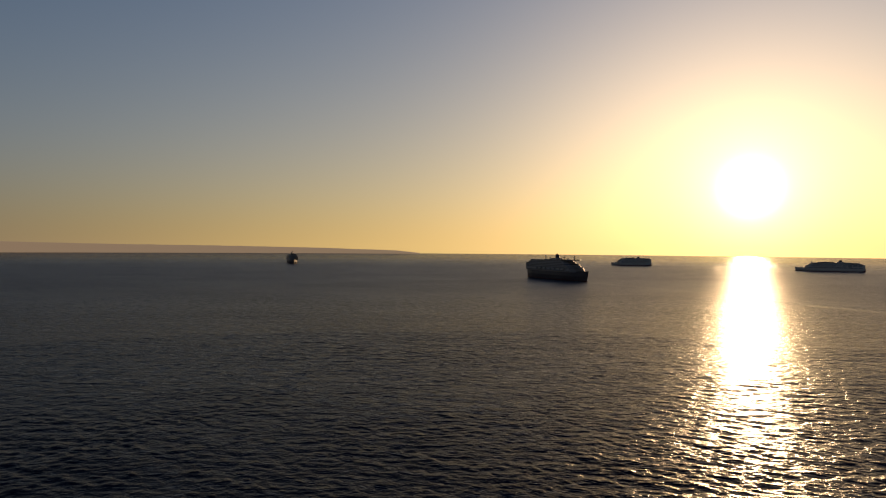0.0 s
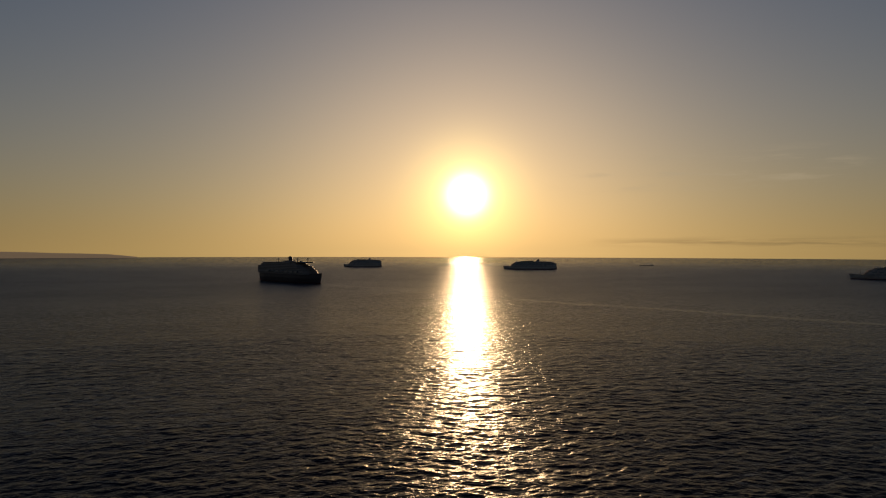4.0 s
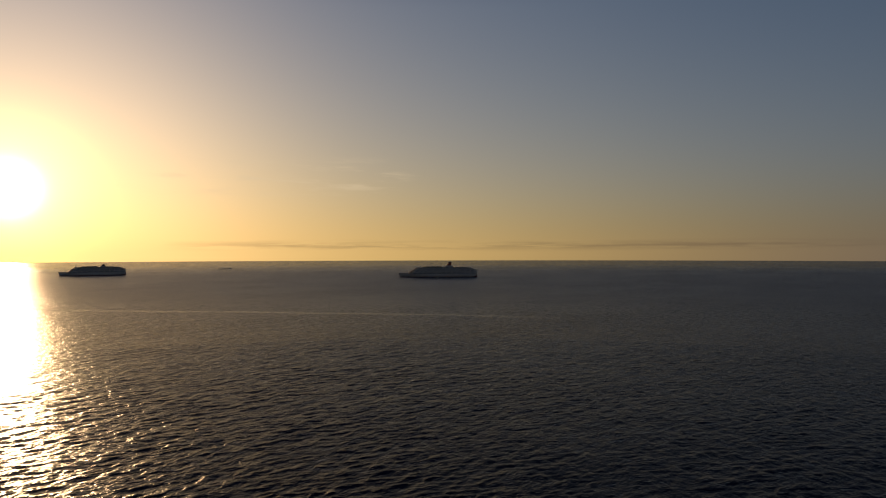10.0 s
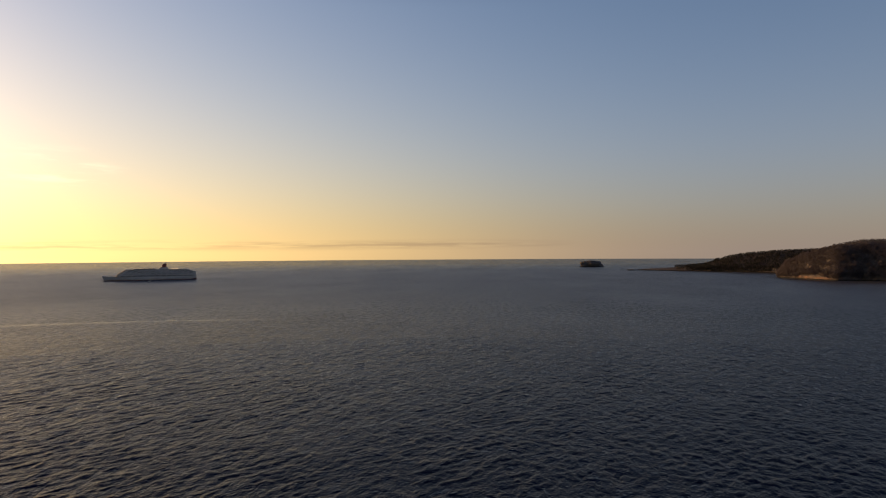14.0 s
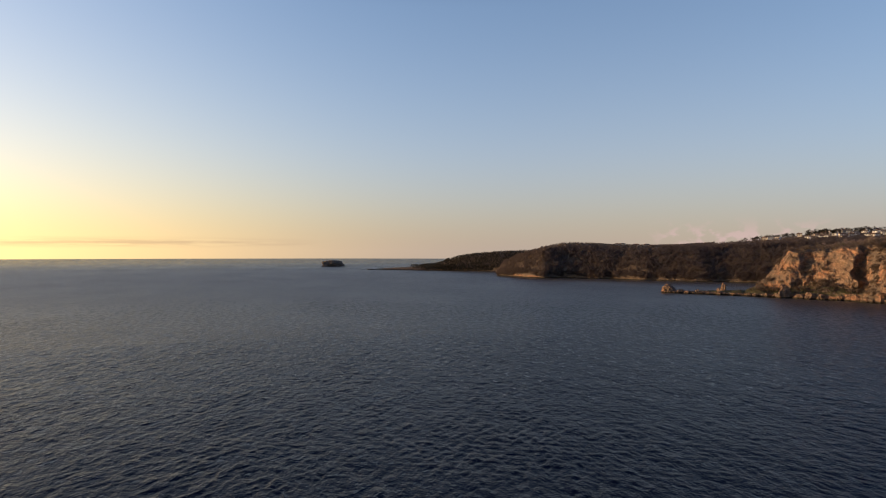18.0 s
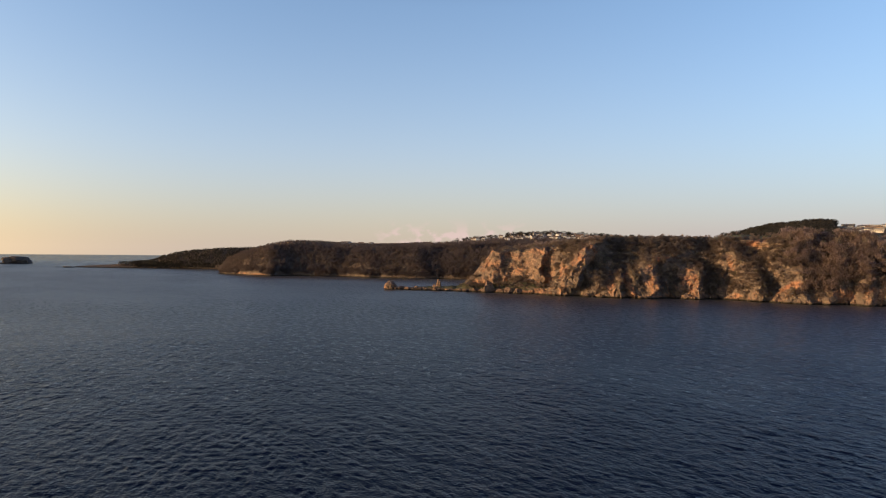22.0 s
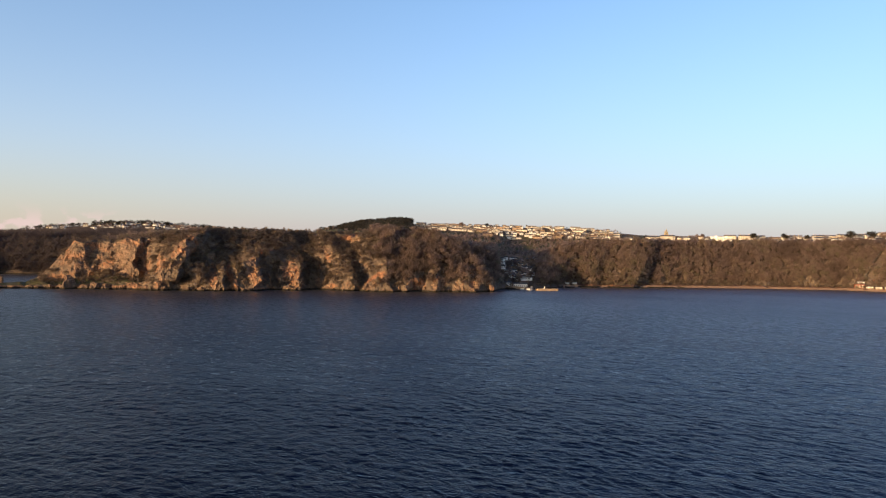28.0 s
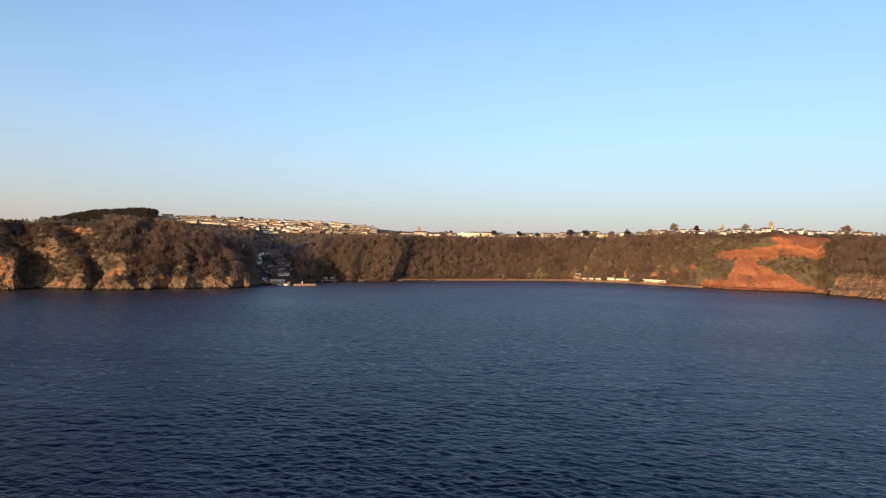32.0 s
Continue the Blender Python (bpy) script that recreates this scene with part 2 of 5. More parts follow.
def land_material(name):
    """Rock, red earth, grass and scrub, by the cover that the land's mesh carries."""
    m, n = material(name)
    p = n.add("TexCoord").outputs["Object"]
    cover = n.add("Attribute", attribute_name="cover").outputs["Color"]
    sep = n.add("SeparateColor", {0: cover}).outputs
    big, mid, fine = n.noise(p, 0.03, 4.0), n.noise(p, 0.16, 5.0, 0.65), n.noise(p, 1.1, 4.0, 0.65)
    bed = n.noise(n.mapping(p, (0.08, 0.08, 0.5), (0.5, 0.3, 0)), 1.0, 5.0, 0.65)
    stone = n.ramp(n.math("MULTIPLY_ADD", bed, 0.6, n.math("MULTIPLY", fine, 0.4)),
                   [(0.32, (0.07, 0.052, 0.042)), (0.46, (0.205, 0.136, 0.094)), (0.58, (0.35, 0.234, 0.158)), (0.76, (0.50, 0.37, 0.26))])
    rust = n.ramp(mid, [(0.35, (0.28, 0.125, 0.07)), (0.65, (0.53, 0.28, 0.155))])
    stone = n.mix(n.span(big, 0.44, 0.58, 0.0, 0.75), stone, rust)
    patch = n.noise(n.mapping(p, (0.11, 0.11, 0.07)), 1.0, 5.0, 0.6)
    stone = n.mix(n.span(patch, 0.51, 0.60, 0.0, 0.85), stone, scrub_of(n, mid, fine))
    seam = n.noise(n.mapping(p, (0.5, 0.5, 0.07), (0.2, 0.15, 0)), 1.0, 4.0, 0.7)
    stone = n.mix(n.span(seam, 0.56, 0.68, 0.0, 0.7), stone, (0.06, 0.05, 0.04, 1))
    earth = n.ramp(n.math("MULTIPLY_ADD", mid, 0.6, n.math("MULTIPLY", fine, 0.4)),
                   [(0.3, (0.22, 0.085, 0.048)), (0.5, (0.38, 0.152, 0.082)), (0.72, (0.50, 0.23, 0.13))])
    grass = n.ramp(mid, [(0.3, (0.085, 0.082, 0.036)), (0.7, (0.145, 0.130, 0.062))])
    scrub = scrub_of(n, mid, fine)
    col = n.mix(sep["Blue"], scrub, grass)
    edge = n.math("MULTIPLY_ADD", mid, 0.5, -0.25)
    col = n.mix(n.span(n.math("ADD", sep["Red"], edge), 0.35, 0.65), col, stone)
    col = n.mix(n.span(n.math("ADD", sep["Green"], edge), 0.35, 0.65), col, earth)
    h = n.math("MULTIPLY_ADD", bed, 1.2, n.math("MULTIPLY_ADD", mid, 1.2, n.math("MULTIPLY", fine, 0.35)))
    h = n.math("MULTIPLY_ADD", seam, -1.2, h)
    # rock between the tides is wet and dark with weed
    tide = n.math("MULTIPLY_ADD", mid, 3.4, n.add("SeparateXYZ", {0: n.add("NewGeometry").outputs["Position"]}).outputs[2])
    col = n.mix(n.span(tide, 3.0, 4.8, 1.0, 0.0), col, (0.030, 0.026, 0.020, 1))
    b = n.add("Bump", {"Strength": 0.9, "Distance": 1.5, "Height": h}).outputs[0]
    finish(n, col, 0.9, b, 0.0, 0.15)
    return m


def foliage_material(name, stops):
    m, n = material(name)
    tone = n.add("Attribute", attribute_name="tone").outputs["Fac"]
    leaf = n.add("NewGeometry").outputs["Random Per Island"]
    f = n.math("MULTIPLY_ADD", leaf, 0.10, n.math("MULTIPLY", tone, 0.90))
    # thin twigs and leaves: half of the light goes through
    col = n.ramp(f, stops)
    a, b = n.add("BsdfDiffuse", {"Color": col, "Roughness": 0.6}), n.add("BsdfTranslucent", {"Color": col})
    mixed = n.add("MixShader", {0: 0.6, 1: a.outputs[0], 2: b.outputs[0]})
    n.tree.links.new(mixed.outputs[0], n.add("OutputMaterial").inputs[0])
    return m


SEA = sea_material()
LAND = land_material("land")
FARWOOD = foliage_material("dark_far_wood", [(0.0, (0.135, 0.11, 0.105)), (0.5, (0.172, 0.138, 0.126)), (1.0, (0.215, 0.17, 0.15))])
WINTER = foliage_material("winter_twigs", [(0.0, (0.20, 0.15, 0.125)), (0.3, (0.28, 0.208, 0.172)), (0.55, (0.355, 0.265, 0.218)),
                                           (0.78, (0.32, 0.256, 0.19)), (1.0, (0.245, 0.212, 0.145))])
DRY = foliage_material("dry_scrub", [(0.0, (0.12, 0.085, 0.055)), (0.4, (0.23, 0.165, 0.105)), (0.75, (0.22, 0.17, 0.098)), (1.0, (0.15, 0.125, 0.07))])
SCRUB = foliage_material("headland_scrub", [(0.0, (0.145, 0.112, 0.09)), (0.45, (0.235, 0.18, 0.142)), (0.8, (0.265, 0.212, 0.152)), (1.0, (0.205, 0.182, 0.118))])
EVERGREEN = foliage_material("evergreen_leaves", [(0.0, (0.046, 0.043, 0.036)), (0.6, (0.076, 0.070, 0.056)), (1.0, (0.115, 0.10, 0.075))])
BARK = painted("bark", (0.11, 0.085, 0.06), 0.9, 0, 0.4, 2.0, 0.1)
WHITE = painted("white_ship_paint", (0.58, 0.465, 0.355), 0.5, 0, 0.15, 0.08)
# darker copy of the ship paint: shade on backlit upperworks put into the colour
SHADED = painted("shaded_ship_paint", (0.34, 0.27, 0.21), 0.5, 0, 0.15, 0.08)
SHIPGLASS = painted("tinted_ship_window", (0.17, 0.145, 0.12), 0.15, 0, 0.3, 0.2, 0.6)
NAVY = painted("dark_hull_paint", (0.085, 0.060, 0.050), 0.45, 0, 0.2, 0.08)
BOOT = painted("red_boot_topping", (0.20, 0.045, 0.035), 0.6, 0, 0.3, 0.1)
FUNNEL = painted("funnel_paint", (0.30, 0.06, 0.03), 0.45, 0, 0.2, 0.2)
DARKFUNNEL = painted("dark_funnel_paint", (0.06, 0.045, 0.04), 0.45, 0, 0.2, 0.2)
BUFF = painted("cream_lifeboat_paint", (0.42, 0.33, 0.25), 0.45, 0, 0.2, 0.3)
STEEL = painted("grey_steel", (0.32, 0.33, 0.34), 0.45, 0.4, 0.25, 0.3)
GLASS = painted("dark_window_glass", (0.02, 0.025, 0.03), 0.08, 0, 0.3, 0.2, 0.7)
RENDERW = painted("cream_render", (0.68, 0.62, 0.52), 0.8, 0, 0.18, 0.2)
RENDERY = painted("white_render", (0.78, 0.76, 0.71), 0.8, 0, 0.12, 0.2)
BRICK = painted("buff_brick", (0.42, 0.30, 0.20), 0.85, 0, 0.3, 0.25)
SLATE = painted("grey_slate", (0.12, 0.12, 0.13), 0.6, 0, 0.3, 0.4)
TILE = painted("brown_roof_tile", (0.17, 0.11, 0.085), 0.8, 0, 0.3, 0.4)
STONE = painted("church_stone", (0.42, 0.34, 0.22), 0.85, 0, 0.25, 0.2)
CONCRETE = painted("harbour_concrete", (0.36, 0.27, 0.19), 0.85, 0, 0.3, 0.15)
SAND = painted("shingle_beach", (0.42, 0.27, 0.18), 0.9, 0, 0.25, 0.1)
REDBRICK = painted("red_stone", (0.30, 0.09, 0.05), 0.85, 0, 0.3, 0.3)
# the far coast is given a glow that stands in for haze
HAZE_GLOW, _n = material("haze_glow_far_land")
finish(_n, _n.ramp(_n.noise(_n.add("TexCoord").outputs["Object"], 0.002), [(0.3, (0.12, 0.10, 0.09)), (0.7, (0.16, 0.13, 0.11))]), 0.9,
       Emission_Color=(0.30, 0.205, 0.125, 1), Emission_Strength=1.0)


# ---- mesh helpers ----
def from_arrays(name, verts, faces, mat, tone=None):
    me = bpy.data.meshes.new(name)
    verts, faces = np.asarray(verts, np.float32), np.asarray(faces, np.int32)
    k = faces.shape[1]
    me.vertices.add(len(verts))
    me.vertices.foreach_set("co", verts.ravel())
    me.loops.add(faces.size)
    me.loops.foreach_set("vertex_index", faces.ravel())
    me.polygons.add(len(faces))
    me.polygons.foreach_set("loop_start", np.arange(0, faces.size, k, dtype=np.int32))
    me.update(calc_edges=True)
    me.materials.append(mat)
    if tone is not None:
        a = me.attributes.new("tone", "FLOAT", "POINT")
        a.data.foreach_set("value", np.asarray(tone, np.float32))
    return me


def part(name, bm, mat, parent, label=""):
    me = bpy.data.meshes.new(name)
    bm.to_mesh(me)
    bm.free()
    me.materials.append(mat)
    ob = new(name, me)
    ob.parent = parent
    return tagged(ob, label)


def boxed(bm, x0, x1, y0, y1, z0, z1, taper=0.0):
    """A box, drawn in at the top by taper."""
    t = taper
    vs = [bm.verts.new(c) for c in ((x0, y0, z0), (x1, y0, z0), (x1, y1, z0), (x0, y1, z0),
                                    (x0 + t, y0 + t, z1), (x1 - t, y0 + t, z1), (x1 - t, y1 - t, z1), (x0 + t, y1 - t, z1))]
    for f in ((3, 2, 1, 0), (4, 5, 6, 7), (0, 1, 5, 4), (1, 2, 6, 5), (2, 3, 7, 6), (3, 0, 4, 7)):
        bm.faces.new([vs[i] for i in f])
    return bm


def box(*a, **k):
    return boxed(bmesh.new(), *a, **k)


def bevelled(bm, width, segments=2):
    bmesh.ops.bevel(bm, geom=bm.edges[:], offset=width, segments=segments, affect="EDGES", profile=0.7)
    return bm


def lofted(bm, rings):
    """Skin closed rings of equal length, capped."""
    vs = [[bm.verts.new(c) for c in r] for r in rings]
    for a, b in zip(vs, vs[1:]):
        for i in range(len(a)):
            j = (i + 1) % len(a)
            bm.faces.new((a[i], a[j], b[j], b[i]))
    bm.faces.new(vs[0][::-1])
    bm.faces.new(vs[-1])
    bmesh.ops.recalc_face_normals(bm, faces=bm.faces[:])
    return bm


def tube(r0, r1, z0, z1, n=10, x=0.0, y=0.0, lean=0.0, flat=1.0):
    ring = lambda r, z, o: [(x + o + r * math.cos(2 * math.pi * i / n), y + r * flat * math.sin(2 * math.pi * i / n), z) for i in range(n)]
    return lofted(bmesh.new(), [ring(r0, z0, 0), ring((r0 + r1) / 2, (z0 + z1) / 2, lean / 2), ring(r1, z1, lean)])


def thing(name, m, label, category, group="", kind=""):
    ob = new(name)
    ob.matrix_world = m
    return tagged(ob, label, category, group, kind)


# ---- noise on arrays ----
def lattice(i, j, k, seed):
    h = (i * 374761393 + j * 668265263 + k * 2147483647 + seed * 974711) & 0xFFFFFFFF
    h = ((h ^ (h >> 13)) * 1274126177) & 0xFFFFFFFF
    return ((h ^ (h >> 16)) & 0xFFFF) / 65535.0


def value_noise(x, y, z, seed=0):
    i, j, k = (np.floor(a).astype(np.int64) for a in (x, y, z))
    u, v, t = x - i, y - j, z - k
    u, v, t = (a * a * (3 - 2 * a) for a in (u, v, t))
    c = lambda a, b, d: lattice(i + a, j + b, k + d, seed)
    mix = lambda a, b, f: a + (b - a) * f
    lo = mix(mix(c(0, 0, 0), c(1, 0, 0), u), mix(c(0, 1, 0), c(1, 1, 0), u), v)
    hi = mix(mix(c(0, 0, 1), c(1, 0, 1), u), mix(c(0, 1, 1), c(1, 1, 1), u), v)
    return mix(lo, hi, t)


def fbm(x, y, z, octaves=4, seed=0, gain=0.5, ridged=False):
    total, amp, norm = 0.0, 1.0, 0.0
    for o in range(octaves):
        n = value_noise(x * 2.03 ** o, y * 2.03 ** o, z * 2.03 ** o, seed + o)
        total, norm = total + amp * (1 - abs(2 * n - 1) if ridged else n), norm + amp
        amp *= gain
    return total / norm


def bell(b, centre, width):
    return np.exp(-((b - centre) / width) ** 2)


def smooth(a, lo, hi):
    t = np.clip((a - lo) / (hi - lo), 0, 1)
    return t * t * (3 - 2 * t)


# ---- the sea: one sheet to the horizon ----
SEA_SLOPE = 0.032
WAKE = ((12, 20, 28, 34, 48, 72), (1130, 960, 800, 740, 660, 600))


def build_sea():
    r_in = np.geomspace(0.01, 128, 14)[:-1]
    r_near = np.concatenate([np.geomspace(128, 460, 420)[:-1], np.geomspace(460, 1500, 120)[:-1]])
    r_far = np.geomspace(1500, 4950, 50)
    r = np.concatenate([r_in, r_near, r_far])
    b = np.radians(np.concatenate([np.arange(-42, 222, 0.25), np.arange(222, 317.5, 4.0)]))
    R, B = np.meshgrid(r, b, indexing="ij")
    x, y = R * np.sin(B), R * np.cos(B)
    x = x + 0.3 * np.clip(1 - R / 12, 0, 1)
    step = np.gradient(r)[:, None] * np.ones_like(R)
    z = np.zeros_like(R)
    dice = np.random.default_rng(12)
    lengths = np.geomspace(1.3, 15.0, 70)
    for lam in lengths:
        a = radians(4) + dice.normal(0, 0.75)
        kx, ky = math.sin(a) * 2 * math.pi / lam, math.cos(a) * 2 * math.pi / lam
        clear = np.clip(lam / (2.6 * step) - 0.8, 0, 1)
        ph = kx * x + ky * y + dice.random() * 2 * math.pi
        amp = SEA_SLOPE * lam / (2 * math.pi) * (1.0 if lam < 5 else 0.6 if lam < 9 else 0.3)
        z += amp * clear * (np.sin(ph) + 0.22 * np.sin(2 * ph + 1.6))
    gusts = 0.7 + 0.6 * fbm(x / 150, y / 90, 0 * x, 3, 77)
    z *= gusts * (R < 1500)
    n = len(b)
    idx = np.arange(R.size).reshape(R.shape)
    nxt = np.roll(idx, -1, axis=1)
    faces = np.stack([idx[:-1], idx[1:], nxt[1:], nxt[:-1]], -1).reshape(-1, 4)
    me = from_arrays("water", np.stack([x, y, z], -1).reshape(-1, 3), faces, SEA)
    me.polygons.foreach_set("use_smooth", np.ones(len(faces), bool))
    # an old wake lies across the bay
    bd = np.degrees(B)
    foam = bell(R, np.interp(bd, WAKE[0], WAKE[1]), 5.0 + 0.004 * R) * smooth(bd, 12, 14) * (1 - smooth(bd, 62, 72))
    me.attributes.new("foam", "FLOAT", "POINT").data.foreach_set("value", foam.astype(np.float32).ravel())
    if me.polygons[0].normal.z < 0:
        me.flip_normals()
    return tagged(new("water", me), "dark blue choppy sea water reaching the horizon", "sea", kind="structure")


build_sea()


# ---- land: a fan of slopes round the bay ----
class Land:
    """Ground that rises from a shore: for each bearing the shore's distance, and a profile of (distance inland, height)."""

    def __init__(self, name, bearings, shore, profile, steps, label, rough, covers, seed, teeth=()):
        b = np.asarray(bearings)
        offs, zs = profile(b)  # lists of arrays, one for each knee of the profile
        o_rows, z_rows = [], []
        for k, n in enumerate(steps):
            for i in range(n):
                f = i / n
                o_rows.append(offs[k] + (offs[k + 1] - offs[k]) * f)
                z_rows.append(zs[k] + (zs[k + 1] - zs[k]) * f)
        o_rows.append(offs[-1])
        z_rows.append(zs[-1])
        off, z = np.array(o_rows), np.array(z_rows)
        # ease the knees
        for _ in range(2):
            z[1:-1] = (z[:-2] + 2 * z[1:-1] + z[2:]) / 4
        B = np.broadcast_to(b, off.shape)
        D = shore(b)[None, :] + off
        amp = rough(B, off, z)
        wob = B + 1.5 * (fbm(B * 0.6, z / 22, 0 * z, 4, seed + 40) - 0.5) + 0.5 * (fbm(B * 2.4, z / 7, 0 * z, 3, seed + 44) - 0.5)
        for b0, tip, b1, proud, lo, hi, lean in teeth:
            bb = wob - lean * (z - 40) / 40
            D = D - np.interp(bb, (b0, tip, b1), (0, proud, 0)) * smooth(z, lo - 8, lo + 12) * (1 - smooth(z, hi - 9, hi + 5)) * (1 - smooth(off, 190, 240))
        x, y = D * np.sin(np.radians(B)), D * np.cos(np.radians(B))
        gully = fbm(x / 52, y / 52, z / 75, 4, seed, 0.5, True) - 0.62
        crag = fbm((x + 0.4 * z) / 11, y / 11, (z - 0.3 * x) / 13, 4, seed + 9, 0.6, True) - 0.6
        D = D - amp[0] * gully * 2.4 - amp[1] * crag
        z = z + np.minimum(amp[1], 8) * 0.12 * np.where(z > 2, 1, 0) * (fbm(x / 12, y / 12, z / 12, 3, seed + 5) - 0.5) * 4
        x, y = D * np.sin(np.radians(B)), D * np.cos(np.radians(B))
        self.x, self.y, self.z, self.b, self.off = x, y, z, B, off
        self.area_normals()
        red, green, blue = covers(self)
        self.rock, self.earth, self.grass = red, green, blue
        nr, nc = x.shape
        idx = np.arange(nr * nc).reshape(nr, nc)
        faces = np.stack([idx[:-1, :-1], idx[:-1, 1:], idx[1:, 1:], idx[1:, :-1]], -1).reshape(-1, 4)
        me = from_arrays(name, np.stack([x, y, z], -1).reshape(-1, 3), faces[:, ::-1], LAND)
        a = me.attributes.new("cover", "FLOAT_COLOR", "POINT")
        a.data.foreach_set("color", np.stack([red, green, blue, np.ones_like(red)], -1).astype(np.float32).ravel())
        me.polygons.foreach_set("use_smooth", (red[:-1, :-1] < 0.3).ravel())
        self.ob = tagged(new(name, me), label, "land", kind="structure")

    def area_normals(self):
        p = np.stack([self.x, self.y, self.z], -1)
        du, dv = np.gradient(p, axis=0), np.gradient(p, axis=1)
        n = np.cross(du, dv)
        self.cell = np.linalg.norm(n, axis=-1)
        self.up = np.abs(n[..., 2]) / np.maximum(self.cell, 1e-6)

    def scatter(self, per_m2, rng):
        """Random places on the ground, per_m2 an array of densities."""
        count = rng.poisson(np.maximum(per_m2 * self.cell, 0))
        r, c = np.nonzero(count)
        reps = count[r, c]
        r, c = np.repeat(r, reps), np.repeat(c, reps)
        fr, fc = rng.random(len(r)) - 0.5, rng.random(len(r)) - 0.5
        r2, c2 = np.clip(r + np.sign(fr).astype(int), 0, self.x.shape[0] - 1), np.clip(c + np.sign(fc).astype(int), 0, self.x.shape[1] - 1)
        out = []
        for a in (self.x, self.y, self.z):
            out.append(a[r, c] + (a[r2, c] - a[r, c]) * abs(fr) + (a[r, c2] - a[r, c]) * abs(fc))
        return np.stack(out, -1), r, c


def curve(*pairs):
    """A piecewise course over the bearings, from pairs."""
    px, py = [p[0] for p in pairs], [p[1] for p in pairs]
    return lambda b: np.interp(b, px, py)


LANDS = []
# the home shore: quarry headland, downs, harbour valley, wooded bay, red slip, pale rocks
shore_main = curve((121.6, 1020), (124, 987), (127.4, 974), (132.3, 946), (136.9, 917), (140.7, 896), (145.6, 911), (149.6, 938), (153.3, 922),
                   (160, 935), (164.5, 957), (165.7, 985), (166.6, 1040), (169, 1046), (171, 1120), (172, 1165), (177.9, 1248), (182.8, 1331), (187, 1400),
                   (192.6, 1490), (197.2, 1515), (201.7, 1438), (206, 1352), (209, 1372), (211.6, 1385), (212.6, 1352), (216, 1269), (224, 1180))
crest_main = curve((121.6, 2), (124, 3), (128.8, 7), (130.2, 22), (131.2, 44), (131.9, 63), (132.6, 58), (133.4, 61), (136.2, 68), (138, 72), (141, 78), (145.6, 81), (149.6, 80), (153, 83),
                   (155.5, 86), (158, 84), (160.5, 80), (162.5, 66), (164.8, 54), (166.2, 46), (168.5, 42), (170.5, 56), (172, 74), (175, 81), (178, 82),
                   (187, 86), (192.6, 93), (197, 99), (201.6, 109), (205.8, 106), (209, 112), (212.5, 106), (216, 99), (224, 95))
crest_off = curve((121.6, 18), (128, 50), (131, 88), (134, 96), (137, 100), (141, 92), (145, 118), (155, 120), (163, 110), (165.5, 120), (167, 230), (170, 210),
                  (172, 125), (178, 122), (192, 130), (201, 140), (206, 150), (212, 150), (224, 150))
inland_z = curve((121.6, -8), (132.5, -8), (134.5, 50), (137, 74), (146, 80), (155, 86), (160, 84), (166, 74), (171, 86), (178, 97), (192, 107), (201, 117), (212, 116), (224, 106))
ridge_z = curve((121.6, -8), (132.5, -8), (136, 74), (141, 84), (148, 98), (151.5, 112), (154, 134), (156.5, 145), (157.9, 147), (158.6, 139), (160, 136), (172, 135), (175, 126), (178, 117),
                (186, 116), (195, 122), (205, 130), (224, 116))
quarry = lambda b: smooth(b, 127.0, 130.0) * (1 - smooth(b, 136.6, 138.2))
wooded = lambda b: smooth(b, 168.5, 172.5)


def profile_main(b):
    h, o = crest_main(b), crest_off(b)
    h = h + (quarry(b) * 9 + 5 * smooth(b, 138, 141)) * (fbm(b * 1.3, 0 * b, 0 * b, 4, 19) - 0.5)
    q, wd = quarry(b), wooded(b)
    spit = 1 - smooth(b, 128.0, 131.0)
    kind = lambda c, qq, ww: c * (1 - q) * (1 - wd) + qq * q + ww * wd
    knees_o = [0.0 * b, kind(0.035, 0.05, 0.09), kind(0.18, 0.16, 0.17), kind(0.42, 0.56, 0.36), kind(0.66, 0.70, 0.66), kind(0.86, 0.82, 0.88), 1 + 0 * b]
    knees_z = [0.0 * b, kind(0.07, 0.075, 0.035), kind(0.33, 0.135, 0.06), kind(0.60, 0.17, 0.38), kind(0.83, 0.66, 0.72), kind(0.96, 0.97, 0.95), 1 + 0 * b]
    low = [0, 0.55, 0.8, 0.9, 0.9, 0.8, 0.5]
    off = [k * o for k in knees_o]
    z = []
    for k, ls in zip(knees_z, low):
        z.append((k * h) * (1 - spit) + ls * np.maximum(h, 3) * spit)
    z[0] = -3.0 + 0 * b
    z[3] = z[3] + 11 * bell(b, 134.2, 0.9)
    dry = smooth(b, 133.0, 136.0)
    off += [o + 45 + 110 * dry, o + 100 + 320 * dry, 2020 - shore_main(b), 2320 - shore_main(b)]
    z += [np.where(b < 133, -5.0, h + 1 + 14 * smooth(b, 175, 182) + 9 * bell(b, 151.8, 3.6)), inland_z(b), ridge_z(b), ridge_z(b) * 0.72]
    return off, z


def rough_main(b, off, z):
    face = smooth(z, -3, 2) * (1 - smooth(off - crest_off(b), -14, 12))
    end = smooth(b, 121.6, 124) * np.where(b < 129, 0.35, 1.0)
    a = 1.2 + face * (12.0 * (1 - wooded(b)) + 6.0 * wooded(b)) * (1 - 0.75 * quarry(b))
    c = 0.6 + face * (9.5 * (1 - wooded(b)) + 2.5 * wooded(b) + 6.0 * smooth(b, 212, 213.5) * (z < 40))
    return a * end, c * end


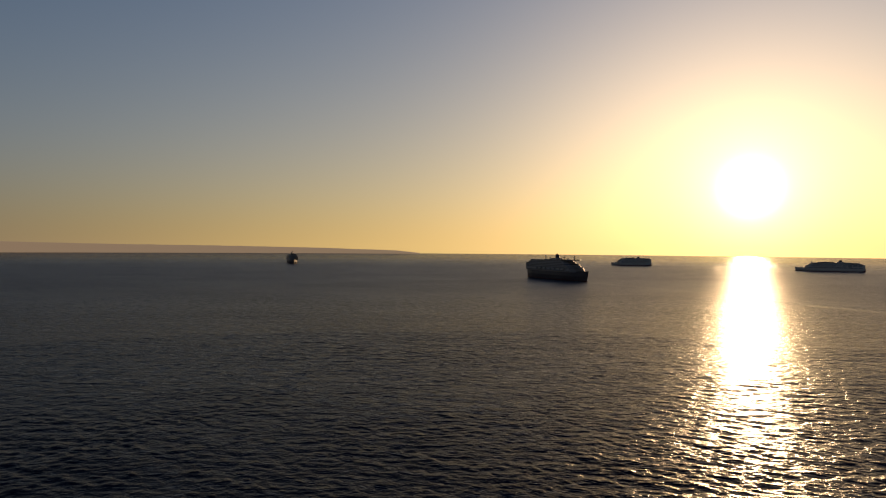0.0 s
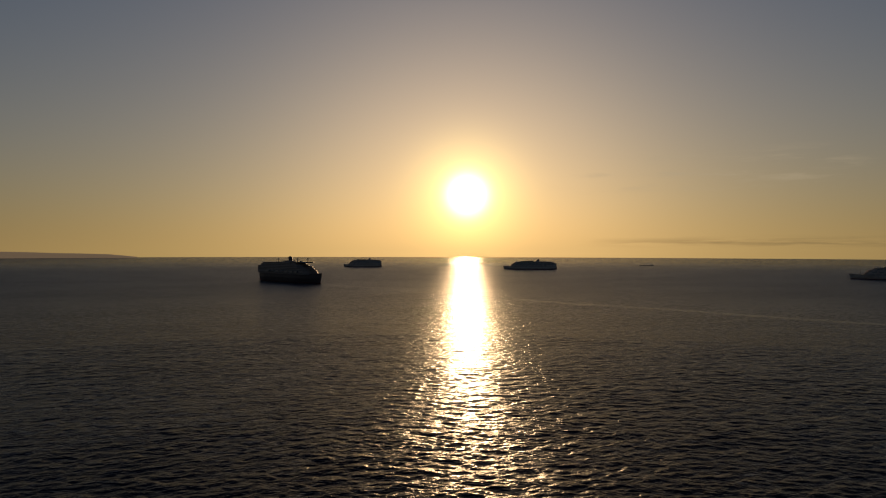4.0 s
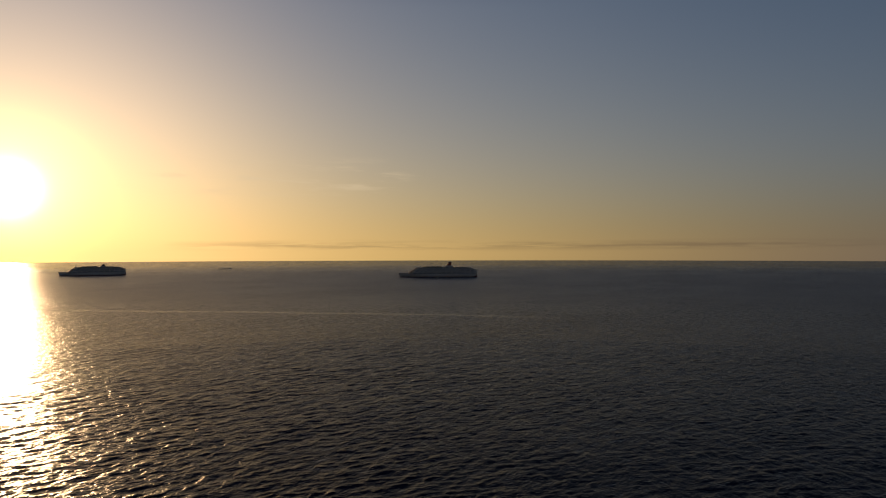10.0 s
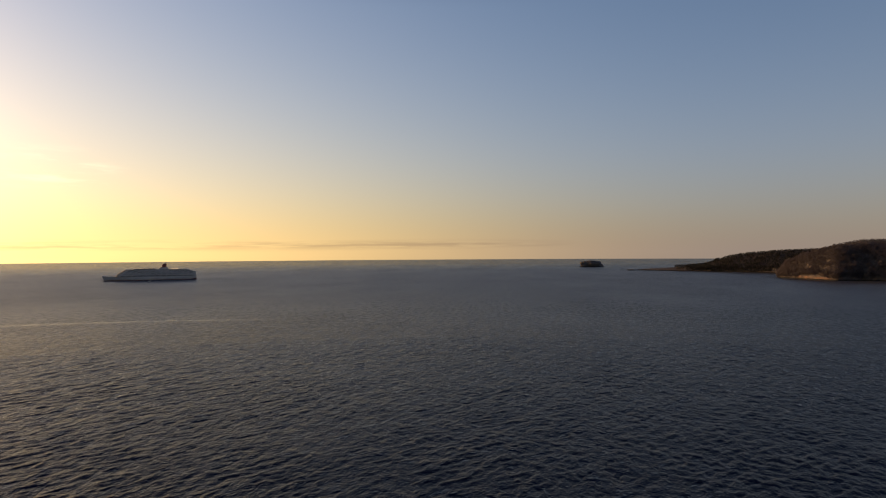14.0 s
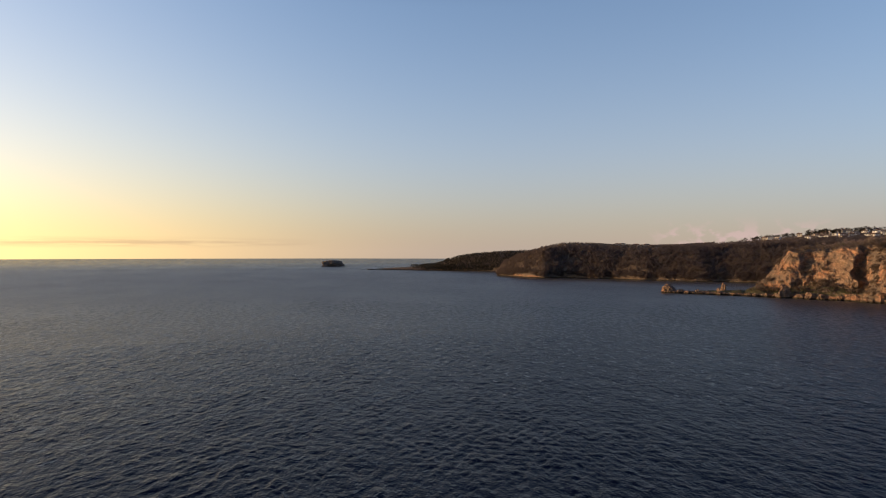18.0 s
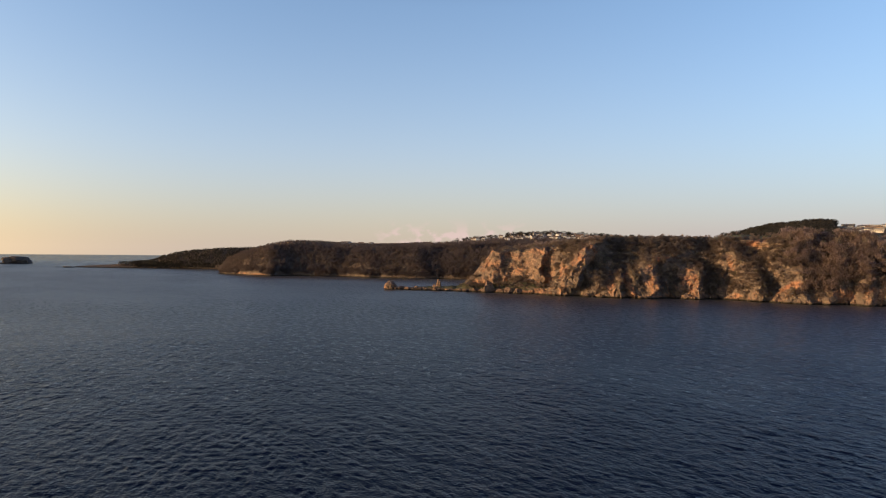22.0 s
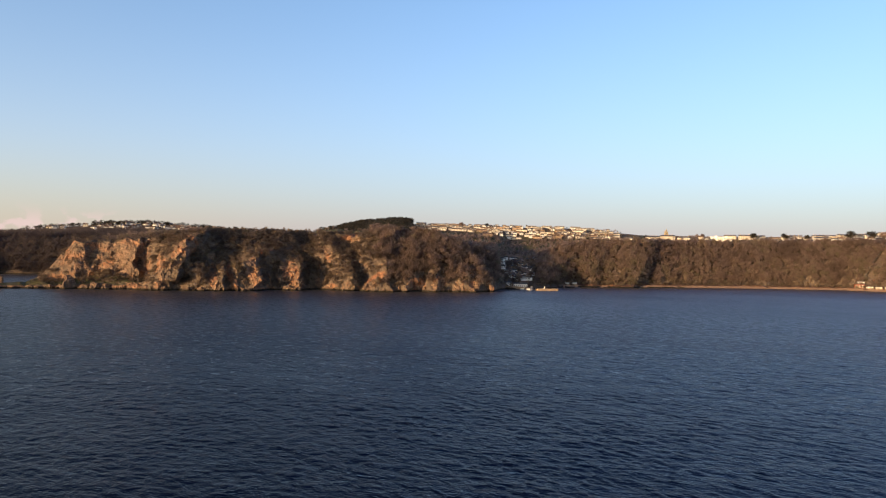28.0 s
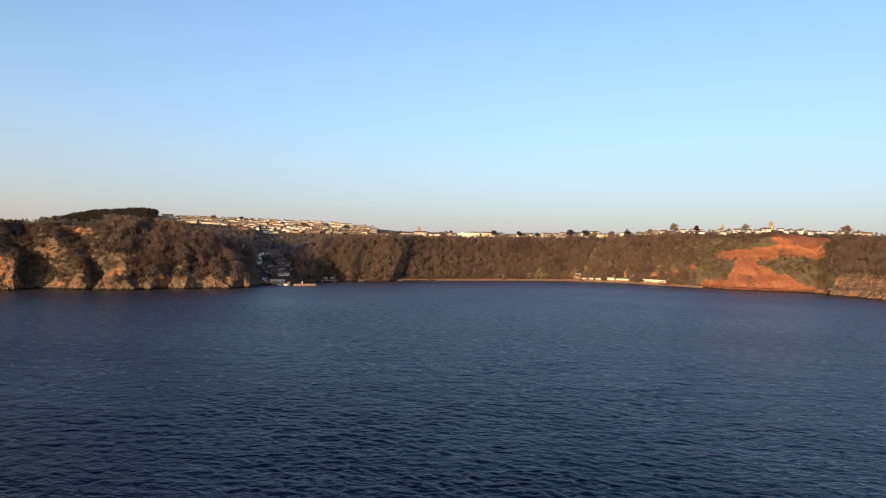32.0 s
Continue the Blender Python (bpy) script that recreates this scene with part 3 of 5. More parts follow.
def covers_main(g):
    b, z = g.b, g.z
    n1 = fbm(g.x / 22, g.y / 22, g.z / 22, 4, 31)
    n2 = fbm(g.x / 60, g.y / 60, g.z / 60, 3, 47)
    cliff = 1 - smooth(g.off - crest_off(b), -8, 4)
    head = 1 - smooth(b, 165.8, 167)
    rock = smooth(-g.up, -0.56, -0.34) * cliff * (0.05 + 0.95 * n1) * 0.9 * (1 - 0.9 * wooded(b)) * (1 - 0.75 * smooth(b, 155.5, 157.5))
    rock = np.maximum(rock, quarry(b) * smooth(-g.up, -0.85, -0.6) * cliff * (0.1 + 1.0 * n1))
    rock = np.maximum(rock, head * smooth(9 + 22 * (n1 - 0.5) - z, -3, 4) * (0.05 + 0.9 * n1) * smooth(n2, 0.46, 0.58))
    # bare faces among the scrub: bearing, half width, height, half height
    for c, w_, zc, zw, tilt in ((135.4, 0.75, 40, 30, 0.1), (137.9, 0.4, 20, 24, 0), (139.4, 0.85, 50, 28, 1.1), (141.9, 0.35, 16, 19, -0.5), (143.2, 0.35, 18, 20, -0.4), (144.9, 0.55, 22, 24, 0.2),
                                (147.9, 0.95, 26, 15, -0.2), (151.2, 0.5, 50, 13, -1.0), (153.0, 1.0, 75, 7, 0), (155.3, 0.8, 14, 15, 2.2), (150.4, 0.5, 8, 8, 0),
                                (158.7, 0.8, 9, 9, 0), (160.6, 0.55, 13, 11, 0), (162.2, 0.4, 10, 9, 0), (163.7, 0.5, 17, 15, 0)):
        rock = np.maximum(rock, bell(b + (n2 - 0.5) * 1.4 - tilt * (z - zc) / 40, c, w_) * bell(z + (n1 - 0.5) * 14, zc, zw) * cliff * 1.15)
    rock = np.maximum(rock, (1 - smooth(b, 128, 130)) * smooth(-z, -4.5, -2.5))
    rock = np.maximum(rock, (1 - smooth(b, 122.6, 124)) * np.ones_like(z))
    rock = np.maximum(rock, smooth(b, 212.2, 213.4) * smooth(34 + 40 * (n2 - 0.5) - z, -6, 6))
    # the red landslip: a fan at the shore, a chute, a broad band across, and the scar under the crest
    bw = b + (n2 - 0.5) * 1.6
    fan_top = np.interp(bw, (203.2, 205.7, 206.3, 207.6, 209.5, 211.6), (14, 20, 74, 50, 25, 5))
    lower = smooth(bw, 203.1, 203.9) * (1 - smooth(bw, 211.0, 211.9)) * smooth(fan_top - z + (n1 - 0.5) * 16, -4, 5)
    arm = smooth(bw, 203.7, 204.5) * (1 - smooth(bw, 206.2, 206.9)) * bell(z + (n1 - 0.5) * 12, 66 + 3 * (b - 205), 13) * 0.9
    zlo, zhi = np.interp(b, (205, 207, 209, 212), (58, 57, 62, 64)), np.interp(b, (205, 207, 209, 212), (74, 84, 92, 102))
    band = smooth(bw, 205.2, 206.2) * (1 - smooth(bw, 211.5, 212.3)) * smooth(z - zlo + (n1 - 0.5) * 14, -5, 6) * smooth(zhi - z + (n1 - 0.5) * 14, -5, 6) * 0.85
    scar = smooth(bw, 208.0, 208.9) * (1 - smooth(bw, 212.0, 212.7)) * smooth(z + (n1 - 0.5) * 10, 91, 97)
    earth = np.maximum(np.maximum(lower, arm), np.maximum(band, scar)) * (1 - smooth(g.off - crest_off(b), 2, 14))
    earth = np.clip(earth * (0.5 + 1.0 * n1) + (n1 - 0.5) * 0.6 * (earth > 0.1), 0, 1)
    earth = np.maximum(earth, 0.62 * bell(b, 145.9, 1.3) * bell(z, 50, 11) * smooth(n1, 0.3, 0.6) + 0.5 * bell(b - 1.6 * (z - 20) / 40, 155.4, 0.8) * bell(z, 22, 14) * smooth(n1, 0.35, 0.6))
    for c, w_, zc in ((194.6, 0.45, 20), (195.4, 0.42, 36), (197.9, 0.35, 17), (200.2, 0.5, 16), (201.2, 0.5, 23), (202.5, 0.4, 38)):
        earth = np.maximum(earth, bell(b + (n2 - 0.5) * 1.2, c, w_) * bell(z, zc, 11) * smooth(n1, 0.32, 0.5))
    earth = np.maximum(earth, wooded(b) * (1 - smooth(b, 211.4, 212)) * smooth(6.5 - z, -2, 2) * 0.45)
    grass = smooth(b, 146.5, 148.5) * (1 - smooth(b, 155, 157)) * smooth(g.off - crest_off(b), -6, 4)
    grass = np.maximum(grass, smooth(-b, -137, -136) * smooth(g.up, 0.8, 0.95) * (1 - smooth(z, 13, 18)))
    grass = np.maximum(grass, smooth(b, 201, 203.5) * (1 - smooth(b, 212.3, 213.2)) * cliff * 0.35)
    grass = np.maximum(grass, smooth(g.off - crest_off(b), 0, 40) * smooth(n2, 0.45, 0.6) * 0.8)
    return np.clip(rock, 0, 1), np.clip(earth, 0, 1), np.clip(grass, 0, 1)


# spurs and recesses of the cliff: from bearing, tip, to bearing, metres proud, between which heights, lean
SPURS = ((130.2, 132.5, 133.4, 13, 8, 66, 0.6), (132.9, 136.1, 136.8, 13, 9, 72, 0.15), (134.5, 136.0, 136.5, 9, 9, 60, 0.2), (136.2, 137.3, 138.6, 9, -20, 60, 0),
         (137.9, 139.7, 140.4, 30, 10, 78, 1.1), (140.5, 142.0, 144.6, -14, 30, 82, 0.8), (141.3, 142.2, 142.6, 15, -20, 37, -0.5), (142.7, 143.5, 143.9, 13, -20, 42, -0.4),
         (143.6, 145.4, 145.9, 20, -20, 50, 0.3), (145.0, 147.0, 149.0, 11, 38, 66, 0), (145.9, 146.4, 147.0, -9, -20, 40, 0), (146.7, 148.7, 149.1, 22, -20, 43, -0.3),
         (149.2, 149.9, 150.8, -8, -20, 50, -0.6), (150.2, 152.3, 153.1, 15, 6, 82, -1.2), (152.9, 153.5, 154.6, -8, 20, 66, -1.0), (153.6, 156.4, 157.1, 18, -20, 76, -0.4),
         (156.9, 158.6, 159.4, 13, -20, 70, 0.4), (159.3, 160.6, 161.1, 12, -20, 48, 0), (159.8, 162.0, 163.0, 12, 20, 72, 0.3), (162.6, 163.8, 164.4, 13, -20, 44, 0),
         (172.6, 174.2, 175.0, 12, -20, 70, 0), (174.9, 177.9, 178.9, 34, -20, 84, 0.3), (181.0, 183.4, 184.6, 9, 8, 84, 0), (186.0, 190.8, 192.0, 11, 6, 84, 0),
         (195.0, 198.6, 200.6, 10, 10, 90, 0), (206.0, 208.6, 210.2, -12, 20, 90, 0))
STEPS = [5, 7, 14, 16, 14, 8, 12, 12, 26, 5]
LANDS.append(Land("ground", np.arange(122.5, 224.01, 0.10), shore_main, profile_main, STEPS,
                  "rocky headland, wooded cliffs and red landslip round a bay", rough_main, covers_main, 3, SPURS))



def foot(b):
    """The shore's distance with the spurs that reach the water."""
    return float(shore_main(b)) - sum(float(np.interp(b + 0.95 * t[6], t[:3], (0, t[3], 0))) for t in SPURS if t[4] < 0)


# the wooded headland beyond, and the low point behind it
shore_far = curve((108.9, 1585), (109.6, 1556), (112.8, 1468), (117.6, 1454), (122.5, 1393), (127.4, 1373), (134, 1330), (141, 1310), (146, 1330))
crest_far = curve((108.9, 4), (109.6, 30), (111, 52), (112.7, 68), (114.5, 78), (117, 76), (119.5, 71), (122, 68), (125.9, 61), (128, 66), (132, 70), (146, 72))
back_far = curve((108.9, -6), (110, 20), (112.7, 60), (115, 82), (117, 82), (121, 78), (124, 76), (128, 86), (131, 97), (134, 110), (137, 115), (141, 106), (146, 96))


def profile_far(b):
    h, o = crest_far(b), 60 + 0.9 * crest_far(b)
    ks = [0, 0.06, 0.2, 0.5, 0.8, 1.0]
    kz = [0, 0.12, 0.34, 0.66, 0.9, 1.0]
    off = [k * o for k in ks] + [o + 150, o + 480, o + 800]
    z = [k * h for k in kz] + [h + 0.25 * (back_far(b) - h), back_far(b), back_far(b) * 0.5]
    z[0] = -3.0 + 0 * b
    return off, z


def covers_far(g):
    n1 = fbm(g.x / 30, g.y / 30, g.z / 30, 4, 71)
    rock = smooth(7 + 16 * (n1 - 0.5) - g.z, -3, 4) * smooth(n1, 0.5, 0.66) * 0.7
    rock = np.maximum(rock * 0.5, smooth(g.b, 110.0, 110.6) * (1 - smooth(g.b, 112.2, 112.9)) * smooth(6 + 16 * (n1 - 0.5) - g.z, -3, 3))
    grass = smooth(g.off - 130, -10, 20) * (1 - smooth(g.b, 119, 123)) * 0.8
    return np.clip(rock, 0, 1), 0 * rock, np.clip(grass, 0, 1)


LANDS.append(Land("ground_far", np.arange(108.9, 146.01, 0.16), shore_far, profile_far, [4, 5, 10, 8, 6, 8, 10, 4],
                  "dark wooded headland beyond the bay", lambda b, o, z: (1 + 7 * smooth(z, 0, 8) * (1 - smooth(o, 100, 150)), 2 + 2 * smooth(z, 0, 8)), covers_far, 13,
                  ((109.2, 112.6, 114.6, 26, -20, 64, 0.5), (114.5, 117.8, 119.0, 17, -20, 58, 0), (118.6, 120.8, 122.0, 16, -20, 54, 0), (121.6, 125.2, 127.2, 20, -20, 60, 0))))
shore_point = curve((98.4, 2070), (99.2, 2035), (103.5, 1976), (109, 1885), (116, 1830))
crest_point = curve((98.4, 0), (99.2, 3.5), (102, 11), (103.6, 16), (104.4, 28), (105.7, 43), (107, 52), (108.9, 59), (112, 64), (116, 66))


def profile_point(b):
    h, o = crest_point(b), 50 + 1.2 * crest_point(b)
    off = [k * o for k in (0, 0.06, 0.3, 0.7, 1.0)] + [o + 80, o + 160]
    z = [k * h for k in (0, 0.3, 0.5, 0.85, 1.0)] + [h * 0.8, -5 + 0 * b]
    z[0] = -3.0 + 0 * b
    return off, z


LANDS.append(Land("ground_point", np.arange(98.4, 116.01, 0.16), shore_point, profile_point, [3, 6, 8, 6, 4, 4],
                  "low dark point running out to sea", lambda b, o, z: (1 + 4 * smooth(z, 0, 12), 2.0), covers_far, 23))

ALL_X, ALL_Y, ALL_Z = (np.concatenate([a.ravel() for a in arrs]) for arrs in
                       ([g.x for g in LANDS], [g.y for g in LANDS], [g.z for g in LANDS]))


def ground_z(x, y, reach=9.0):
    d = (ALL_X - x) ** 2 + (ALL_Y - y) ** 2
    m = d < reach * reach
    return float(ALL_Z[m].max()) if m.any() else float(ALL_Z[int(np.argmin(d))])


# ---- woods ----
def tree_shape(rng, leaves, spread, tall, lobes, leaf, trunk=0.16, bare=0.25, slim=1.2):
    """One tree of unit height: a tapered trunk with limbs, and a crown of small tilted leaf clumps round its limbs' ends."""
    v, f = [], []

    def prism(a, b, r0, r1):
        k = len(v)
        a, b = np.array(a), np.array(b)
        d = (b - a) / np.linalg.norm(b - a)
        s = np.cross(d, (0.3, 0.9, 0.1))
        s /= np.linalg.norm(s)
        t = np.cross(d, s)
        for q in range(3):
            ang = q * math.pi / 1.5
            v.append(a + r0 * (math.cos(ang) * s + math.sin(ang) * t))
        v.append(b)
        f.extend([(k + q, k + (q + 1) % 3, k + 3) for q in range(3)])

    prism((0, 0, -0.08), (0.01, 0.0, bare + 0.45), trunk * 0.14, trunk * 0.07)
    ends = []
    for q in range(lobes):
        ang = 2 * math.pi * (q + rng.random() * 0.6) / lobes
        r = spread * (0.25 + 0.6 * rng.random())
        zz = bare + (tall - bare) * (0.25 + 0.62 * rng.random())
        if q == 0:
            r, zz = spread * 0.1, tall * 0.86
        end = np.array((r * math.cos(ang), r * math.sin(ang), zz))
        prism((0.005, 0, bare + 0.12 * rng.random()), end, trunk * 0.06, trunk * 0.02)
        ends.append(end)
    nt = len(f)
    for q in range(leaves):
        e = ends[q % lobes]
        d = rng.normal(size=3)
        d /= np.linalg.norm(d)
        p = e + d * np.array((1, 1, 0.85)) * spread * 0.52 * rng.random() ** 0.45
        p[2] = max(p[2], bare * 0.6)
        # a spray of twigs that reaches up and out
        up = d * 0.7 + np.array((0, 0, 1.0)) + rng.normal(size=3) * 0.35
        up /= np.linalg.norm(up)
        s = np.cross(up, d + rng.normal(size=3) * 0.35)
        s /= np.linalg.norm(s)
        a, bb = leaf * (0.6 + 0.8 * rng.random()), leaf * slim * (0.6 + 0.7 * rng.random())
        k = len(v)
        v.extend([p - s * a - up * bb * 0.5, p + s * a - up * bb * 0.4, p + s * a * 0.3 * rng.normal() + up * bb])
        f.append((k, k + 1, k + 2))
    return np.array(v), np.array(f), nt


rng = np.random.default_rng(5)
NEAR_TREES = [tree_shape(rng, 150, 0.32 + 0.05 * i, 1.0, 8, 0.034, slim=3.1) for i in range(5)]
FAR_TREES = [tree_shape(rng, 84, 0.40 + 0.05 * i, 1.0, 6, 0.06, bare=0.12, slim=1.6) for i in range(4)]
BUSHES = [tree_shape(rng, 52, 0.62, 0.9, 5, 0.10, bare=0.05, slim=1.4) for i in range(3)]


def wood(name, places, heights, tones, shapes, mat, label, fat=0.65):
    verts, faces, tone, base = [], [], [], 0
    pick = rng.integers(0, len(shapes), len(places))
    for k, (sv, sf, nt) in enumerate(shapes):
        m = pick == k
        if not m.any():
            continue
        p, h, tn = places[m], heights[m], tones[m]
        a = rng.random(len(p)) * 2 * math.pi
        ca, sa = np.cos(a)[:, None], np.sin(a)[:, None]
        wide = (fat + 0.4 * rng.random(len(p)))[:, None]
        x = (sv[None, :, 0] * ca - sv[None, :, 1] * sa) * h[:, None] * wide + p[:, 0:1]
        y = (sv[None, :, 0] * sa + sv[None, :, 1] * ca) * h[:, None] * wide + p[:, 1:2]
        z = sv[None, :, 2] * h[:, None] + p[:, 2:3]
        verts.append(np.stack([x, y, z], -1).reshape(-1, 3))
        faces.append((sf[None] + (base + np.arange(len(p)) * len(sv))[:, None, None]).reshape(-1, 3))
        tone.append(np.repeat(tn, len(sv)))
        base += len(p) * len(sv)
    me = from_arrays(name, np.concatenate(verts), np.concatenate(faces), mat, np.concatenate(tone))
    return tagged(new(name, me), label, "trees", kind="stuff")


def plant():
    g = LANDS[0]
    n = fbm(g.x / 45, g.y / 45, g.z / 45, 3, 91)
    n3 = fbm(g.x / 14, g.y / 14, g.z / 14, 3, 97)
    free = (1 - np.clip(g.rock * 1.35, 0, 1)) * (1 - np.clip(g.earth * 1.3, 0, 1)) * smooth(g.z, 3.5, 7)
    slope = 1 - smooth(g.off - crest_off(g.b), 10, 30)
    bay = wooded(g.b)
    late = smooth(g.b, 154.5, 157)
    # tall woods on the bay's slopes, round the harbour and on the near end of the headland
    bushy = smooth(g.b, 201, 203.5) * (1 - smooth(g.b, 212.3, 213.2))
    tall = free * slope * (bay + (1 - bay) * late) * (1 - 0.96 * bushy) * 0.033
    valley = smooth(1.9 - np.abs(g.b - 167.7), -0.2, 0.5) * (g.off < 250)
    tall = tall * (1 - 0.93 * valley)
    tall = tall * (1 - bell(g.b, 193.65 + 1.9 * g.off / crest_off(g.b), 0.26))
    p, r, c = g.scatter(tall, rng)
    brow = 1 - 0.58 * smooth(g.off[r, c] / crest_off(g.b[r, c]), 0.86, 1.0)
    wood("bay_woods", p, rng.uniform(9, 18, len(p)) * brow, np.clip((n[r, c] - 0.5) * 1.5 + 0.42 + rng.normal(0, 0.26, len(p)), 0, 1), NEAR_TREES, WINTER,
         "bare brown winter trees covering the cliffs of the bay")
    # scrub on the headland
    low = free * slope * (1 - bay) * (0.085 * (1 - late) + 0.02 * late) * smooth(n3, 0.26, 0.44)
    low = low + 0.05 * bay * (1 - bushy) * smooth(g.z, 2.0, 3.5) * (1 - smooth(g.z, 9, 13))
    low = low * (1 - quarry(g.b) * 0.7) + 0.10 * free * bell(g.b, 133.4, 0.9) * bell(g.z, 24, 10)
    low = low * np.where(g.b < 129.5, 0.05, 1)
    low = low * (1 - bell(g.b, 151.6, 3.0) * smooth(g.off / crest_off(g.b), 0.86, 0.97))
    p, r, c = g.scatter(low, rng)
    wood("headland_scrub", p, rng.uniform(2.2, 6.5, len(p)), np.clip(n[r, c] * 0.8 + rng.normal(0.05, 0.2, len(p)), 0, 1), BUSHES, SCRUB,
         "brown and olive scrub on the headland's slopes", 0.9)
    p, r, c = g.scatter(free * slope * bushy * 0.045 * smooth(n3, 0.30, 0.5), rng)
    wood("slip_scrub", p, rng.uniform(2.0, 5.0, len(p)), np.clip(n[r, c] * 0.8 + rng.normal(0.05, 0.2, len(p)), 0, 1), BUSHES, DRY,
         "dry brown and olive scrub round the red landslip", 0.9)
    # hedges and gardens inland, and the dark hill
    hill = smooth(g.b, 149.6, 153.5) * (1 - smooth(g.b, 158.0, 158.7)) * smooth(g.off, 560, 700) * (g.off < 1180)
    inland = (1 - slope) * np.where(g.b < 146, 0.8, 1.0) * (g.b > 134) * (0.0011 + 0.003 * smooth(n, 0.5, 0.62)) * np.where((g.off < 1000) & (g.b < 218), 1, 0)
    field = smooth(g.b, 146.5, 148.5) * (1 - smooth(g.b, 155, 157)) * (g.off - crest_off(g.b) < 200)
    inland = inland * (1 - field) * (1 - 0.8 * smooth(g.b, 158, 159.5) * (1 - smooth(g.b, 174, 176)) * (g.off > 420))
    lee = smooth(g.b, 157, 158.5) * (1 - smooth(g.b, 174, 176)) * (g.off > crest_off(g.b) * 0.9) * (g.off < 700 + 60 * np.sin(g.b))
    inland = inland * np.where(g.b > 176, 0.7 * (g.off - crest_off(g.b) < 330), 1) + lee * 0.005 * (1 - valley)
    p, r, c = g.scatter(inland, rng)
    wood("inland_trees", p, rng.uniform(5, 10, len(p)), np.clip(n[r, c] + rng.normal(0, 0.2, len(p)), 0, 1), FAR_TREES, WINTER,
         "garden trees and hedges on the downs")
    p, r, c = g.scatter(smooth(g.b, 158.6, 159.4) * (1 - smooth(g.b, 175, 177)) * (g.off > 620) * (g.off < 1080) * (0.0006 + 0.0022 * smooth(n3, 0.45, 0.6)), rng)
    wood("town_gardens", p, rng.uniform(3, 6.5, len(p)), rng.random(len(p)), FAR_TREES, EVERGREEN, "dark garden trees between the terraces", 1.0)
    p, r, c = g.scatter(hill * 0.012 * smooth(n + 0.12 * (g.b - 153) / 3, 0.40, 0.52), rng)
    wood("hill_wood", p, rng.uniform(9, 14, len(p)), rng.random(len(p)), FAR_TREES, EVERGREEN, "dark evergreen wood on the hilltop", 1.0)
    for g, name, dens in ((LANDS[1], "far_woods", 0.034), (LANDS[2], "point_scrub", 0.04)):
        n = fbm(g.x / 60, g.y / 60, g.z / 60, 3, 61)
        d = (1 - g.rock) * (1 - (0.4 if name == "point_scrub" else 0.93) * g.grass) * smooth(g.z, -0.4, 1.0) * (1 + 2.5 * smooth(-g.z, -16, -9)) * dens * smooth(g.b, 101.0, 104.0)
        d = d * np.where((g.b > 126.5) & (g.off > 300), 0.18 * smooth(n, 0.49, 0.56), 1.0) * (0.7 + 0.4 * smooth(n, 0.36, 0.5))
        p, r, c = g.scatter(d * (g.off < 620), rng)
        # the point's scrub takes the dark evergreen colour to stand in for shade
        wood(name, p, rng.uniform(5.5, 10.5, len(p)) * np.where(g.off[r, c] > 280, 0.6, 1.0) * (1 - 0.62 * smooth(g.off[r, c], 80, 118) * (1 - smooth(g.b[r, c], 121, 125))) * (0.75 if name == "point_scrub" else 1), np.clip(n[r, c] * 0.9 + rng.normal(0, 0.15, len(p)), 0, 1),
             FAR_TREES, EVERGREEN if name == "point_scrub" else FARWOOD, "scrub on the low point, its shade put into a dark colour" if name == "point_scrub" else "winter trees on the far headland")
        if name == "far_woods":
            p, r, c = g.scatter(smooth(g.b, 127, 131) * (g.off > 470) * (g.off < 660) * (0.0012 + 0.004 * smooth(n, 0.46, 0.56)), rng)
            wood("garden_trees", p, rng.uniform(5, 11, len(p)), rng.random(len(p)), FAR_TREES, EVERGREEN, "dark garden trees among the houses beyond the quarry", 1.1)


plant()


# ---- ships at anchor ----
def ship_matrix(bearing, dist, heading):
    """heading: degrees anticlockwise from +x of the way the bow points."""
    return pose(*at(bearing, dist), 0, 0, 0, heading)


def hull_mesh(L, B, deck, z0, sheer=3.0, flare=0.78):
    bm = bmesh.new()
    rings = []
    n = 22
    for i in range(n + 1):
        u = i / n
        x = -L / 2 + L * u
        full = min(1.0, 0.72 + u * 2.2) if u < 0.13 else (1.0 if u < 0.66 else max(0.015, 1 - ((u - 0.66) / 0.34) ** 2.0))
        keel = full * (flare if u < 0.66 else flare * (1 - 0.55 * (u - 0.66) / 0.34))
        top = deck + sheer * max(0, (u - 0.62) / 0.38) ** 2
        rake = 7.0 * max(0, (u - 0.8) / 0.2) ** 2 * (L / 200)
        cut = 3.0 * max(0, (0.06 - u) / 0.06)
        rings.append([(x - 0.2, -B / 2 * keel, z0), (x, -B / 2 * (keel + full) / 2, z0 + 3 + cut), (x + rake * 0.6, -B / 2 * full, deck * 0.55), (x + rake, -B / 2 * full, top),
                      (x + rake, B / 2 * full, top), (x + rake * 0.6, B / 2 * full, deck * 0.55), (x, B / 2 * (keel + full) / 2, z0 + 3 + cut), (x - 0.2, B / 2 * keel, z0)])
    return lofted(bm, rings)


def tier(x0, x1, half, z0, z1, front=3.0, aft=0.0):
    """A deck house, its front raked and its corners rounded in plan."""
    bm = bmesh.new()
    c = half * 0.45
    ring = lambda z, s, a: [(x0 + a, -half, z), (x1 - s - c, -half, z), (x1 - s, -half + c, z), (x1 - s, half - c, z), (x1 - s - c, half, z), (x0 + a, half, z)]
    return lofted(bm, [ring(z0, 0, 0), ring(z1, front, aft)])


